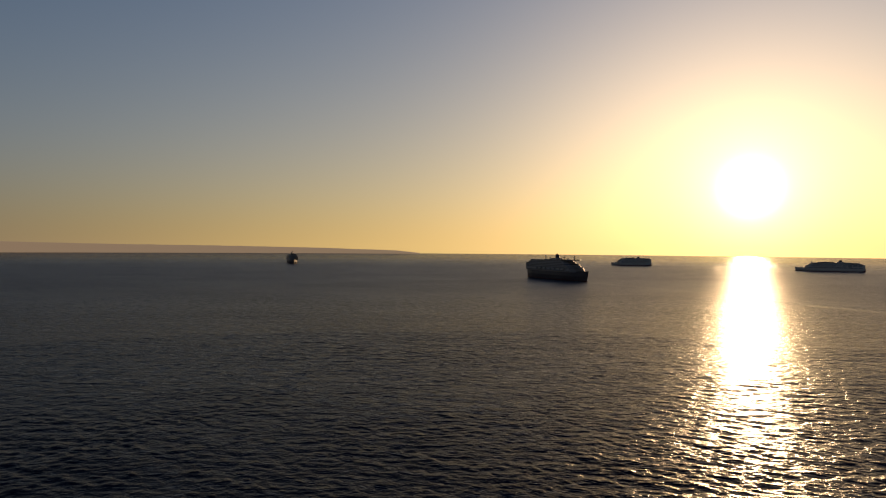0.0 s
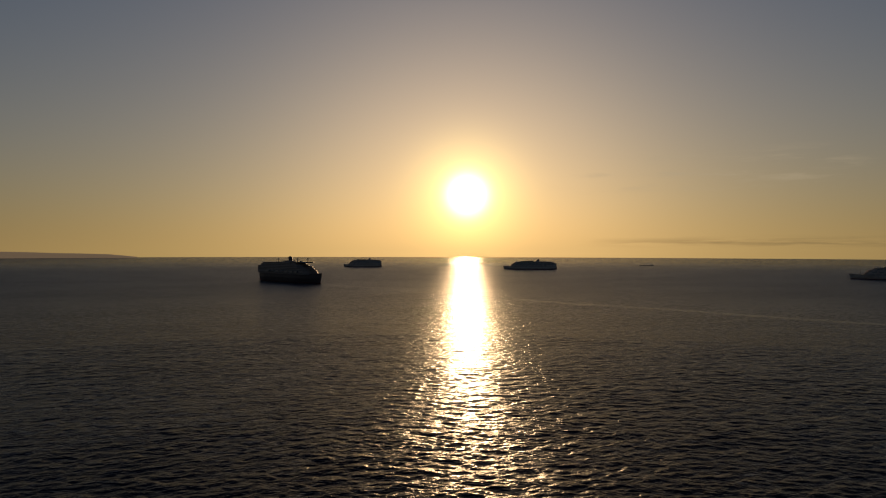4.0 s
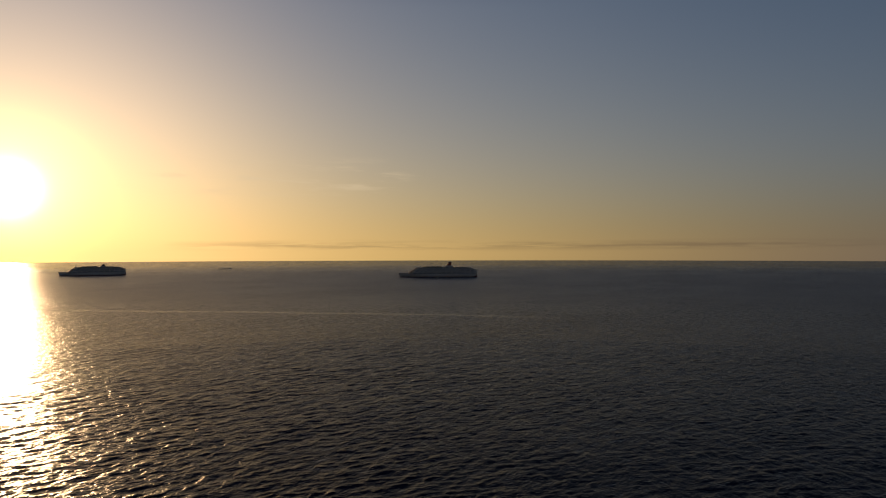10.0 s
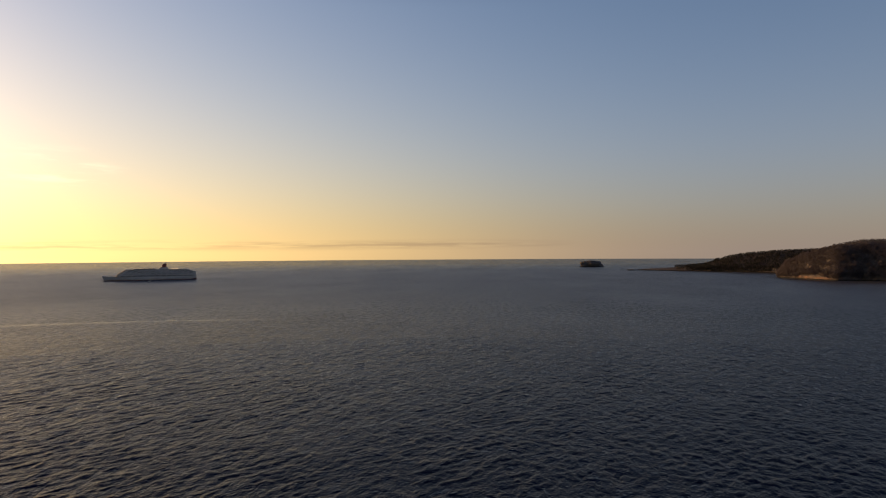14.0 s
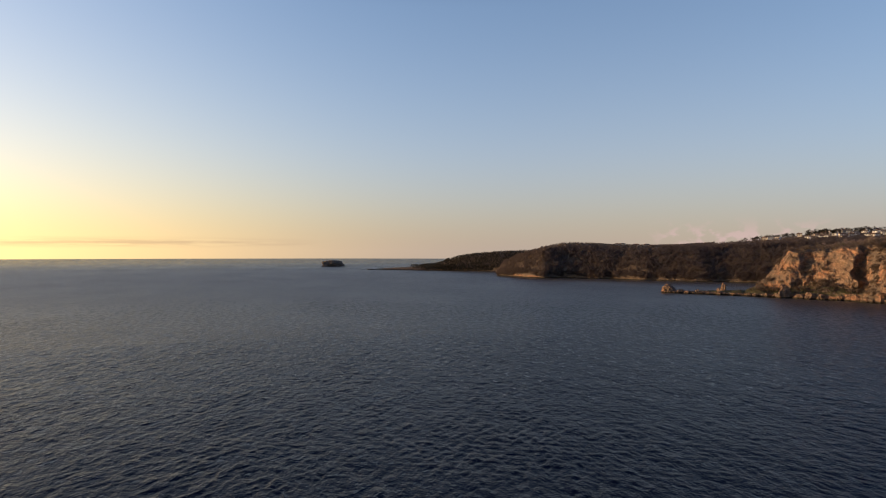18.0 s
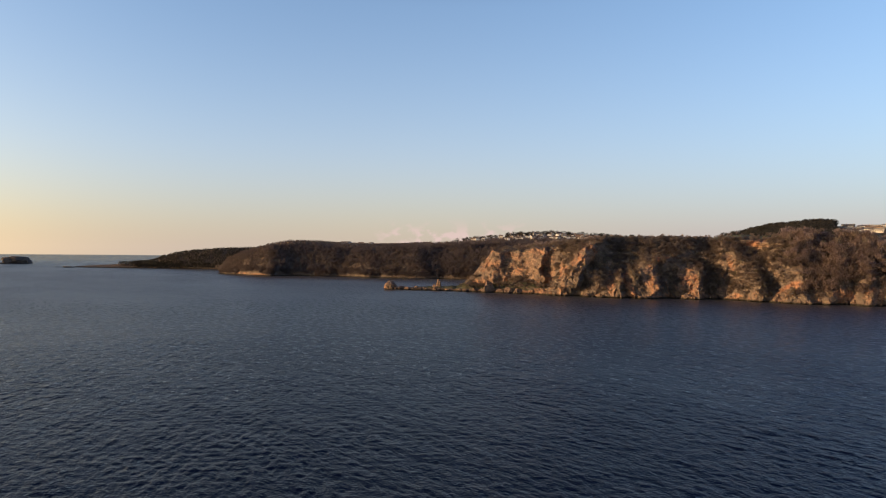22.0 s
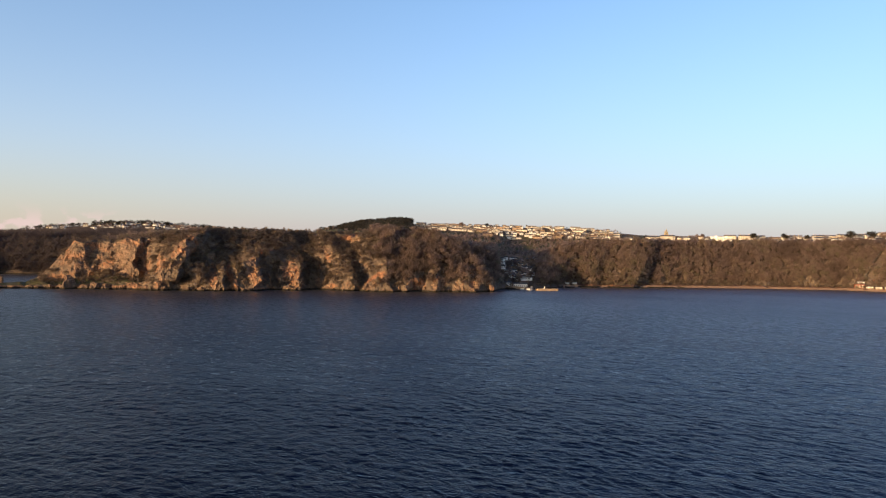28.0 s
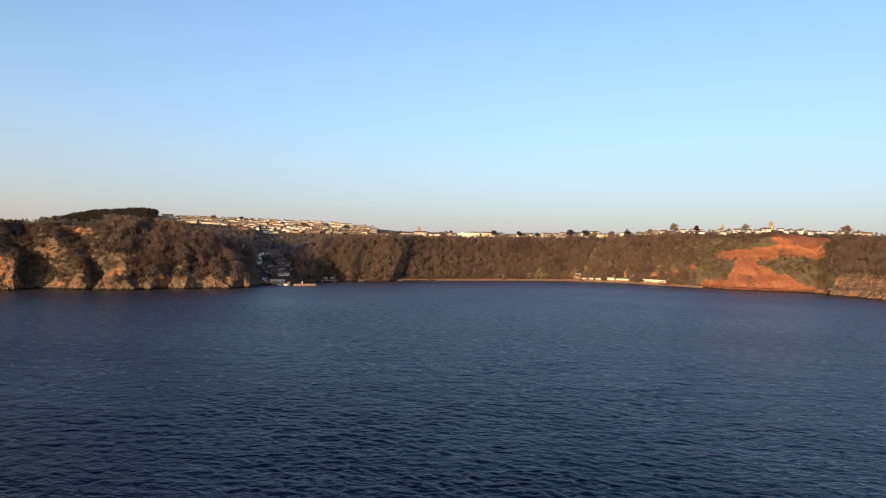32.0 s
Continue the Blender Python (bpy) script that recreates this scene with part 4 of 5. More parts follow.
def cruise_ship(m, L, B, deck, tiers, funnel_at, funnel_h, mat_hull, mat_funnel, label, boats=8, masts=(), terraces=4, step=2.9, upper=WHITE, rake=0.012):
    s = thing("cruise_ship", m, label, "ship", "ships at anchor")
    part("hull", hull_mesh(L, B, deck, -2.0), mat_hull, s)
    part("boot_topping", hull_mesh(L * 1.0005, B * 1.006, 1.2, -2.05, 0.0), BOOT, s, "dull red band at the waterline")
    x0, x1 = -L / 2 + 2, L / 2 - L * 0.10
    z = deck
    for k in range(tiers):
        a = x0 + L * 0.012 * max(0, k - (tiers - terraces)) * 3.2
        b = x1 - L * (0.012 * k + rake * max(0, k - 2))
        half = B / 2 * (0.985 if k < tiers - 2 else 0.86)
        d = part("deck_house", tier(a, b, half, z + 0.02, z + step - 0.35, 2.2), upper, s)
        part("deck_edge", tier(a - 0.8, b + 0.2, half + 0.25, z + step - 0.36, z + step - 0.02, 2.2), upper, d)
        if k != 1:
            for side in (-1, 1):
                n = int((b - a - 14) / 11)
                for q in range(n):
                    xx = a + 5 + q * (b - a - 14) / n
                    y0 = side * (half + 0.02)
                    part("window_band", box(xx, xx + (b - a - 14) / n * 0.82, min(y0, y0 + side * 0.09), max(y0, y0 + side * 0.09), z + 0.9, z + 2.1), SHIPGLASS, d)
        z += step
    top = z
    kb = tiers - 3
    xb, zb = x1 - L * (0.012 * kb + rake * max(0, kb - 2)), deck + step * kb
    part("bridge", tier(xb - L * 0.045, xb + 0.6, B / 2 + 1.4, zb + 0.03, zb + step - 0.4, 1.2), upper, s)
    part("bridge_window", tier(xb - L * 0.04, xb + 0.75, B / 2 + 1.1, zb + step * 0.4, zb + step * 0.72, 0.5), GLASS, s)
    for side in (-1, 1):
        for q in range(boats):
            xx = -L * 0.30 + q * L * 0.60 / boats
            boat = part("lifeboat", bevelled(box(xx, xx + L * 0.052, side * (B / 2 + 0.9) - 1.5, side * (B / 2 + 0.9) + 1.5, deck + step * 1.05, deck + step * 1.05 + 2.5), 0.7), BUFF, s, "cream covered lifeboat")
            part("canopy", bevelled(box(xx + 0.6, xx + L * 0.052 - 0.6, side * (B / 2 + 0.9) - 1.3, side * (B / 2 + 0.9) + 1.3, deck + step * 1.05 + 2.3, deck + step * 1.05 + 3.1), 0.35), upper, boat)
    fx = -L / 2 + L * funnel_at
    part("funnel_casing", tier(fx - L * 0.05, fx + L * 0.06, B * 0.26, top, top + funnel_h * 0.35, 3.0, 1.0), upper, s)
    fun = part("funnel", tube(L * 0.030, L * 0.025, top + funnel_h * 0.3, top + funnel_h, 14, fx, 0, -L * 0.012, 0.62), mat_funnel, s)
    part("funnel_cap", tube(L * 0.022, L * 0.020, top + funnel_h, top + funnel_h * 1.10, 12, fx - L * 0.012, 0, -0.5, 0.6), DARKFUNNEL, fun)
    for q in range(3):
        part("exhaust_pipe", tube(0.5, 0.45, top + funnel_h * 1.08, top + funnel_h * 1.2, 6, fx - L * 0.012 + (q - 1) * 1.6), STEEL, fun)
    for u, hh in masts:
        mx = -L / 2 + L * u
        mast = part("mast", tube(0.9, 0.35, top - 0.4, top + hh, 8, mx, 0, -0.6), upper, s)
        part("yard", box(mx - 1.0, mx + 0.2, -3.0, 3.0, top + hh * 0.55, top + hh * 0.62), upper, mast)
        part("radar", box(mx - 0.3, mx + 0.4, -2.0, 2.0, top + hh * 0.8, top + hh * 0.88), STEEL, mast)
    for q in range(3):
        bm = bmesh.new()
        bmesh.ops.create_icosphere(bm, subdivisions=2, radius=1.7)
        bmesh.ops.translate(bm, verts=bm.verts[:], vec=(fx + L * (0.11 + 0.05 * q), (q % 2 - 0.5) * 8, top + 1.6))
        part("radome", bm, upper, s)
    part("sun_deck_screen", tier(fx + L * 0.09, fx + L * 0.34, B * 0.40, top - 0.1, top + 2.1, 1.0, 1.0), SHIPGLASS, s)
    for q in range(10):
        xx = fx - L * 0.16 + q * L * 0.012
        part("deck_rail", box(xx, xx + 0.18, -B * 0.41, B * 0.41, top - 0.1, top + 1.1), STEEL, s)
    part("foremast", tube(0.45, 0.2, deck + 1, deck + 11, 6, L / 2 - L * 0.08), upper, s)
    return s


toward = lambda bearing: 90 - bearing + 180  # the heading that points at the drone
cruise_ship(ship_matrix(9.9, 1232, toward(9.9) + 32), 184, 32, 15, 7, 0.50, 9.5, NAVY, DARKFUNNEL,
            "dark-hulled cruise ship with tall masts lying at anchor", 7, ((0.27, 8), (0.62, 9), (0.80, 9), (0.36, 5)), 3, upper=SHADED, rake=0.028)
cruise_ship(ship_matrix(16.0, 2230, toward(16.0) - 78), 124, 24, 7, 7, 0.33, 4.6, WHITE, DARKFUNNEL,
            "hazy white cruise ship lying at anchor far off", 6, ((0.72, 4),), 2, step=2.3)
cruise_ship(ship_matrix(30.5, 2000, toward(30.5) - 82), 156, 24, 8, 6, 0.36, 6.0, WHITE, DARKFUNNEL,
            "white cruise ship lying at anchor under the sun", 7, ((0.78, 5),), 3, step=2.5)
cruise_ship(ship_matrix(58.1, 1610, toward(58.1) - 86), 186, 26, 8, 6, 0.37, 11.0, WHITE, FUNNEL,
            "white cruise ship with a red funnel lying at anchor", 8, ((0.74, 3),), 3, step=2.7)
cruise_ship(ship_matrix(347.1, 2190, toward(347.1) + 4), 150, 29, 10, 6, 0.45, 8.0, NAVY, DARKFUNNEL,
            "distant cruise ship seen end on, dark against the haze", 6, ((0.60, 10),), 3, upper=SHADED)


def low_barge():
    b = thing("barge", ship_matrix(40.1, 2560, 150), "low dark barge lying far out on the sea", "boat")
    part("hull", bevelled(box(-26, 26, -5, 5, -0.8, 1.6), 0.6), NAVY, b)
    part("deck_house", bevelled(box(-22, -15, -3, 3, 1.5, 4.2), 0.3), STEEL, b)
    part("hatch_cover", bevelled(box(-12, 20, -3.5, 3.5, 1.55, 2.4), 0.3), STEEL, b)


def launch():
    b = thing("motor_launch", ship_matrix(57.9, 1500, 170), "small white motor launch on the water beside the cruise ship", "boat")
    part("hull", hull_mesh(9, 3, 1.1, -0.4, 0.5), WHITE, b)
    part("cabin", tier(-2.0, 1.6, 1.1, 1.0, 2.5, 0.9), WHITE, b)
    part("window_band", tier(-1.8, 1.5, 1.13, 1.7, 2.2, 0.4), GLASS, b)


low_barge()
launch()


# ---- rocks standing in the sea ----
def boulder(name, bearing, dist, size, seed, label, group="", lumps=2.2, z=0.0, sub=4, category="rock", level=1.0, bare=1.0):
    bm = bmesh.new()
    bmesh.ops.create_icosphere(bm, subdivisions=sub, radius=1.0)
    r = random.Random(seed)
    cut = [(Vector((r.gauss(0, 1), r.gauss(0, 1), r.gauss(0, 0.7))).normalized(), r.uniform(0.55, 0.9)) for _ in range(11)]
    for v in bm.verts:
        for n, d in cut:
            k = v.co.dot(n)
            if k > d:
                v.co -= n * (k - d) * 0.85
        p = v.co.copy()
        v.co *= 1 + 0.26 * noise.fractal(p * lumps + Vector((seed, 0, 0)), 0.9, 2.1, 5)
        top = v.co.z if v.co.z < level else level + (v.co.z - level) * 0.25
        v.co = Vector((v.co.x * size[0], v.co.y * size[1], top * size[2]))
    me = bpy.data.meshes.new(name)
    bm.to_mesh(me)
    bm.free()
    me.materials.append(LAND)
    a = me.attributes.new("cover", "FLOAT_COLOR", "POINT")
    a.data.foreach_set("color", np.tile(np.array((bare, 0, 0, 1), np.float32), len(me.vertices)))
    ob = new(name, me)
    ob.matrix_world = pose(*at(bearing, dist), z, 0, 0, r.uniform(0, 360))
    return tagged(ob, label, category, group)


boulder("rock_island", 94.8, 2520, (50, 38, 38), 4, "small dark rocky island with a level top", category="island", level=0.45, bare=0.25)
for b_, d_, s_ in ((97.9, 2060, 12), (98.3, 2075, 7), (97.2, 2080, 5)):
    boulder("skerry", b_, d_, (s_ * 1.5, s_, s_ * 0.28), int(d_), "low dark skerry off the point", "skerries off the point", sub=3)
boulder("sea_rock", 123.15, 1003, (15, 11, 13), 11, "orange-lit rock stack at the end of the spit")
boulder("rock_pinnacle", 127.25, 998, (4.5, 4, 16), 17, "thin pale rock pinnacle on the spit", sub=3)
boulder("rock_pinnacle", 126.9, 1001, (6, 4, 9), 19, "low leaning pale rock beside the pinnacle", sub=3)
boulder("foreshore_rock", 131.6, 950, (13, 9, 17), 23, "pointed pale rock at the quarry's edge", "rocks along the quarry shore")
boulder("foreshore_rock", 133.25, 942, (9, 7, 9), 29, "low pale rock at the quarry's edge", "rocks along the quarry shore")
boulder("foreshore_rock", 134.4, 940, (9, 7, 8), 31, "low brown rock at the quarry's edge", "rocks along the quarry shore")
boulder("rock_pillar", 138.1, 914, (9, 8, 36), 37, "tall split rock pillar against the cliff", lumps=1.5)
boulder("end_rock", 165.3, 975, (12, 10, 22), 41, "orange rock nose where the headland ends", lumps=1.9)

r_ = random.Random(33)
for k in range(56):
    b_ = r_.uniform(130, 165)
    s_ = r_.uniform(2.5, 7.0)
    boulder("foreshore_rock", b_, foot(b_) - r_.uniform(-7, 2), (s_ * 1.3, s_, s_ * r_.uniform(0.7, 1.2)), 50 + k, "brown rock at the foot of the headland", "rocks at the headland's foot", sub=3)
for k in range(26):
    b_ = 123.2 + k * 0.31 + r_.uniform(-0.1, 0.1)
    s_ = r_.uniform(1.8, 4.6)
    boulder("spit_rock", b_, float(shore_main(b_)) + r_.uniform(-2, 6), (s_ * 1.9, s_, s_ * r_.uniform(0.8, 1.4)), 200 + k, "pale orange rock along the low spit", "rocks along the spit", z=1.2, sub=3)
for b_, s_, h_ in ((160.3, 9, 13), (161.0, 7, 11), (163.0, 7, 14), (164.2, 8, 17), (159.6, 5, 7)):
    boulder("foreshore_rock", b_, foot(b_) + 3, (s_, s_ * 0.8, h_), int(b_ * 10), "pale orange rock face at the water's edge", "rocks at the headland's foot")
for k in range(12):
    b_ = 211.9 + k * 0.42
    s_ = r_.uniform(8, 17)
    boulder("limestone_ledge", b_, float(shore_main(b_)) + r_.uniform(2, 14), (s_ * 1.6, s_, s_ * r_.uniform(0.6, 1.1)), 90 + k, "pale tan limestone ledge at the water's edge", "limestone ledges of the bay's end")

for k in range(16):
    b_ = 171.8 + k * 0.62 + r_.uniform(-0.2, 0.2)
    s_ = r_.uniform(2.5, 6.0)
    boulder("shelf_rock", b_, float(shore_main(b_)) - r_.uniform(4, 12), (s_ * 2.2, s_, s_ * 0.4), 140 + k, "low dark rock shelf off the beach", "rock shelf off the beach", sub=3)

# ---- far coast, its haze painted on as a glow ----
def far_coast():
    b = np.arange(312.0, 358.01, 0.25)
    top = np.interp(b, [312, 326, 333, 341, 346, 351, 356, 358], [72, 66, 55, 49, 43, 35, 22, 4]) + 3 * (fbm(b, 0 * b, 0 * b, 4, 7) - 0.5)
    rows = []
    for d, k in ((4640, -0.05), (4660, 0.5), (4760, 1.0), (4940, 0.9)):
        x, y = d * np.sin(np.radians(b)), d * np.cos(np.radians(b))
        rows.append(np.stack([x, y, top * k], -1))
    v = np.stack(rows)
    nr, nc = v.shape[:2]
    idx = np.arange(nr * nc).reshape(nr, nc)
    faces = np.stack([idx[:-1, :-1], idx[:-1, 1:], idx[1:, 1:], idx[1:, :-1]], -1).reshape(-1, 4)
    tagged(new("backdrop", from_arrays("backdrop", v.reshape(-1, 3), faces[:, ::-1], HAZE_GLOW)), "long low coast far off, glowing in place of haze", "coast", kind="structure")


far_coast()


# ---- the town ----
def facing(bearing, dist, turn=0.0, sink=0.3):
    x, y = at(bearing, dist)
    return pose(x, y, ground_z(x, y) - sink, 0, 0, 180 - bearing + turn + 180)


def gable(x0, x1, y0, y1, z0, z1, over=0.35):
    bm = bmesh.new()
    ym = (y0 + y1) / 2
    a, b, c, d = x0 - over, x1 + over, y0 - over, y1 + over
    lo = [bm.verts.new(p) for p in ((a, c, z0), (b, c, z0), (b, d, z0), (a, d, z0))]
    hi = [bm.verts.new(p) for p in ((a, ym, z1), (b, ym, z1))]
    for q in ((lo[0], lo[1], hi[1], hi[0]), (lo[2], lo[3], hi[0], hi[1]), (lo[1], lo[2], hi[1]), (lo[3], lo[0], hi[0]), (lo[3], lo[2], lo[1], lo[0])):
        bm.faces.new(q)
    return bm


def house(m, w_, d_, h, rise, wall, roof, label, cols=3, storeys=2, chimneys=1, flat=False, group="houses of the town", name="house"):
    s = thing(name, m, label, "house", group)
    part("wall", box(-w_ / 2, w_ / 2, -d_ / 2, d_ / 2, -2.2, h), wall, s)
    if flat:
        part("parapet", box(-w_ / 2 - 0.2, w_ / 2 + 0.2, -d_ / 2 - 0.2, d_ / 2 + 0.2, h + 0.004, h + 0.7), wall, s)
        part("lift_house", box(-3, 3, -2, 3, h + 0.7, h + 3.0), wall, s)
    else:
        part("roof", gable(-w_ / 2, w_ / 2, -d_ / 2, d_ / 2, h + 0.004, h + rise), roof, s)
    for q in range(chimneys):
        x = -w_ / 2 + w_ * (q + 0.5) / chimneys
        part("chimney", box(x - 0.5, x + 0.5, -0.4, 0.4, h + rise * 0.6, h + rise + 1.3), BRICK, s)
    for k in range(storeys):
        for q in range(cols):
            x = -w_ / 2 + w_ * (q + 0.5) / cols
            z = 0.9 + k * 2.8
            part("window", box(x - 0.65, x + 0.65, -d_ / 2 - 0.06, -d_ / 2 + 0.1, z, z + 1.35), GLASS, s)
    return s


def town():
    r = random.Random(8)
    kinds = {
        "cottage": house(facing(189.0, 1690), 10, 8, 5.4, 2.6, RENDERY, SLATE, "white rendered house with a slate roof", 3, 2, 2),
        "cream": house(facing(196.0, 1730), 11, 8, 5.2, 3.0, RENDERW, TILE, "cream rendered house with a brown tiled roof", 3, 2, 1),
        "bungalow": house(facing(201.0, 1700), 13, 9, 3.0, 2.4, RENDERY, TILE, "low white bungalow with a tiled roof", 3, 1, 1),
        "terrace": house(facing(163.0, 1790), 30, 7, 4.8, 1.8, RENDERW, SLATE, "long cream terrace of houses on the hillside", 7, 2, 4, name="terrace", group="terraces on the hill"),
        "brown": house(facing(165.0, 1700), 26, 7, 4.8, 1.9, BRICK, TILE, "long buff brick terrace on the hillside", 6, 2, 3, name="terrace", group="terraces on the hill"),
        "small": house(facing(168.2, 1150), 5.8, 5, 3.2, 2.0, RENDERY, SLATE, "small white cottage in the harbour valley", 2, 1, 1, group="cottages of the harbour"),
        "stone": house(facing(168.6, 1110), 7, 5, 3.2, 2.2, CONCRETE, SLATE, "small grey stone cottage in the harbour valley", 2, 1, 1, group="cottages of the harbour"),
        "row": house(facing(167.0, 1130), 11, 5, 3.2, 1.9, RENDERY, SLATE, "short white terrace of cottages in the harbour valley", 4, 1, 2, group="cottages of the harbour"),
        "hotel": house(facing(184.4, 1560), 24, 12, 9.5, 0, RENDERY, SLATE, "white flat-roofed hotel block above the cliffs", 7, 3, 0, True, "hotels on the cliff top", "hotel"),
        "villa": house(facing(179.9, 1520), 26, 12, 8.0, 2.6, RENDERW, SLATE, "cream seaside hotel with a slate roof", 7, 3, 3, False, "hotels on the cliff top", "hotel"),
    }

    def put(kind, bearing, dist, turn=0.0):
        copy_thing(kinds[kind], facing(bearing, dist, turn))

    # rows up the hillside
    for i, d in enumerate((1785, 1815, 1845, 1878, 1910, 1942, 1975, 2005)):
        lo, hi = 158.4 + 0.05 * i, 176.2 - 0.10 * i
        b = lo + r.uniform(0, 0.8)
        while b < hi:
            k = r.choice(("terrace", "terrace", "terrace", "brown", "cottage", "cottage", "cream"))
            put(k, b, d + r.uniform(-9, 9), r.uniform(-7, 7))
            b += (1.05 if k in ("terrace", "brown") else 0.45) * r.uniform(0.95, 1.6)
    # along the top of the bay
    b = 174.6
    while b < 187.5:
        k = r.choice(("hotel", "villa", "villa", "cream", "cottage"))
        put(k, b, 1250 + (b - 174) * 22 + r.uniform(75, 200), r.uniform(-12, 12))
        b += {"hotel": 1.1, "villa": 1.1}.get(k, 0.55) * r.uniform(0.9, 1.2)
    while b < 222:
        edge = float(shore_main(b) + crest_off(b))
        for d in (70, 120, 175, 240):
            if r.random() < (0.68 if b < 203 else 0.45):
                put(r.choice(("cottage", "cream", "bungalow", "cottage", "villa", "villa") if b < 197 else ("cottage", "cream", "bungalow", "cottage")), b + r.uniform(-0.2, 0.2), edge + d + r.uniform(-22, 22), r.uniform(-30, 30))
        b += r.uniform(0.5, 0.9)
    # the harbour valley
    for i in range(72):
        d = 1075 + 260 * r.random()
        put(r.choice(("small", "small", "stone", "row")), 167.7 + r.gauss(0, 0.42) * (1.6 + 1.2 * (d - 1060) / 250), d, r.uniform(-60, 60))
    for i in range(24):
        put(r.choice(("small", "small", "row")), r.uniform(166.2, 168.9), r.uniform(1066, 1112), r.uniform(-40, 40))
    # houses among the trees beyond the quarry
    for i in range(95):
        put(r.choice(("cottage", "cottage", "cream", "bungalow")), r.gauss(137.0, 2.9), r.uniform(1690, 1860), r.uniform(-30, 30))
    for i in range(12):
        put("bungalow", r.uniform(118.5, 126), r.uniform(1720, 1800), r.uniform(-30, 30))
    # the edge of the downs
    for b, d in ((149.3, 1330), (152.4, 1420), (152.8, 1440), (153.2, 1425), (153.9, 1460), (151.0, 1500), (154.6, 1440)):
        put(r.choice(("cottage", "cream")), b, d, r.uniform(-30, 30))


town()


def church_tower(bearing, dist, tall, wide, spire, label):
    s = thing("church_tower", facing(bearing, dist, 20), label, "church")
    part("tower", box(-wide / 2, wide / 2, -wide / 2, wide / 2, -6, tall, taper=wide * 0.04), STONE, s)
    for sx in (-1, 1):
        for sy in (-1, 1):
            part("pinnacle", tube(0.7, 0.1, tall - 0.5, tall + 4.5, 6, sx * wide * 0.44, sy * wide * 0.44), STONE, s)
            part("buttress", box(sx * wide / 2 - 0.5, sx * wide / 2 + 0.5, sy * wide / 2 - 0.5, sy * wide / 2 + 0.5, -6, tall * 0.8, taper=0.12), STONE, s)
    for k in (-1, 1):
        part("belfry_opening", box(k * wide * 0.2 - 0.6, k * wide * 0.2 + 0.6, -wide / 2 - 0.05, -wide / 2 + 0.5, tall * 0.72, tall * 0.9), GLASS, s)
    if spire:
        part("spire", tube(wide * 0.42, 0.15, tall, tall + spire, 8), STONE, s)
    part("nave", box(-wide * 2.6, -wide / 2, -wide * 0.5, wide * 0.5, -6, tall * 0.3), STONE, s)
    part("nave_roof", gable(-wide * 2.6, -wide / 2 - 0.4, -wide * 0.5, wide * 0.5, tall * 0.3, tall * 0.48), SLATE, s)


church_tower(179.85, 1640, 18, 6.5, 9, "tall buff stone church tower with a short spire")
church_tower(204.95, 1750, 18, 5.5, 8, "slender pale stone church spire")
church_tower(208.45, 1740, 24, 7, 0, "square stone church tower with pinnacles")


# ---- harbour and beach ----
def strip(name, b0, b1, near, far, z0, z1, mat, label, category, step=0.2):
    b = np.arange(b0, b1 + step / 2, step)
    d = shore_main(b)
    rows = [np.stack([(d + o) * np.sin(np.radians(b)), (d + o) * np.cos(np.radians(b)), zz + 0.5 * (fbm(b * 3, o + 0 * b, 0 * b, 3, 5) - 0.5)], -1)
            for o, zz in ((near, z0), (near * 0.4 + far * 0.6, z0 * 0.4 + z1 * 0.6), (far, z1))]
    v = np.stack(rows)
    nr, nc = v.shape[:2]
    idx = np.arange(nr * nc).reshape(nr, nc)
    faces = np.stack([idx[:-1, :-1], idx[:-1, 1:], idx[1:, 1:], idx[1:, :-1]], -1).reshape(-1, 4)
    return tagged(new(name, from_arrays(name, v.reshape(-1, 3), faces[:, ::-1], mat)), label, category, kind="structure")


strip("beach", 171.6, 203.6, -4, 9, -0.8, 3.4, SAND, "narrow pinkish shingle beach under the cliffs", "beach")


def pier():
    (xa, ya), (xb, yb) = at(169.3, 1032), at(171.1, 1046)
    length = math.hypot(xb - xa, yb - ya)
    s = thing("pier", pose(xa, ya, 0, 0, 0, math.degrees(math.atan2(yb - ya, xb - xa))), "low stone harbour pier", "pier")
    part("pier_wall", bevelled(box(0, length, -3, 3, -3, 2.6), 0.25), CONCRETE, s)
    part("parapet", bevelled(box(0, length, -3.1, -2.3, 2.604, 3.4), 0.1), CONCRETE, s)
    for q in range(6):
        part("bollard", tube(0.25, 0.3, 2.6, 3.3, 8, 4 + q * (length - 8) / 5, 2.2), STEEL, s)


pier()


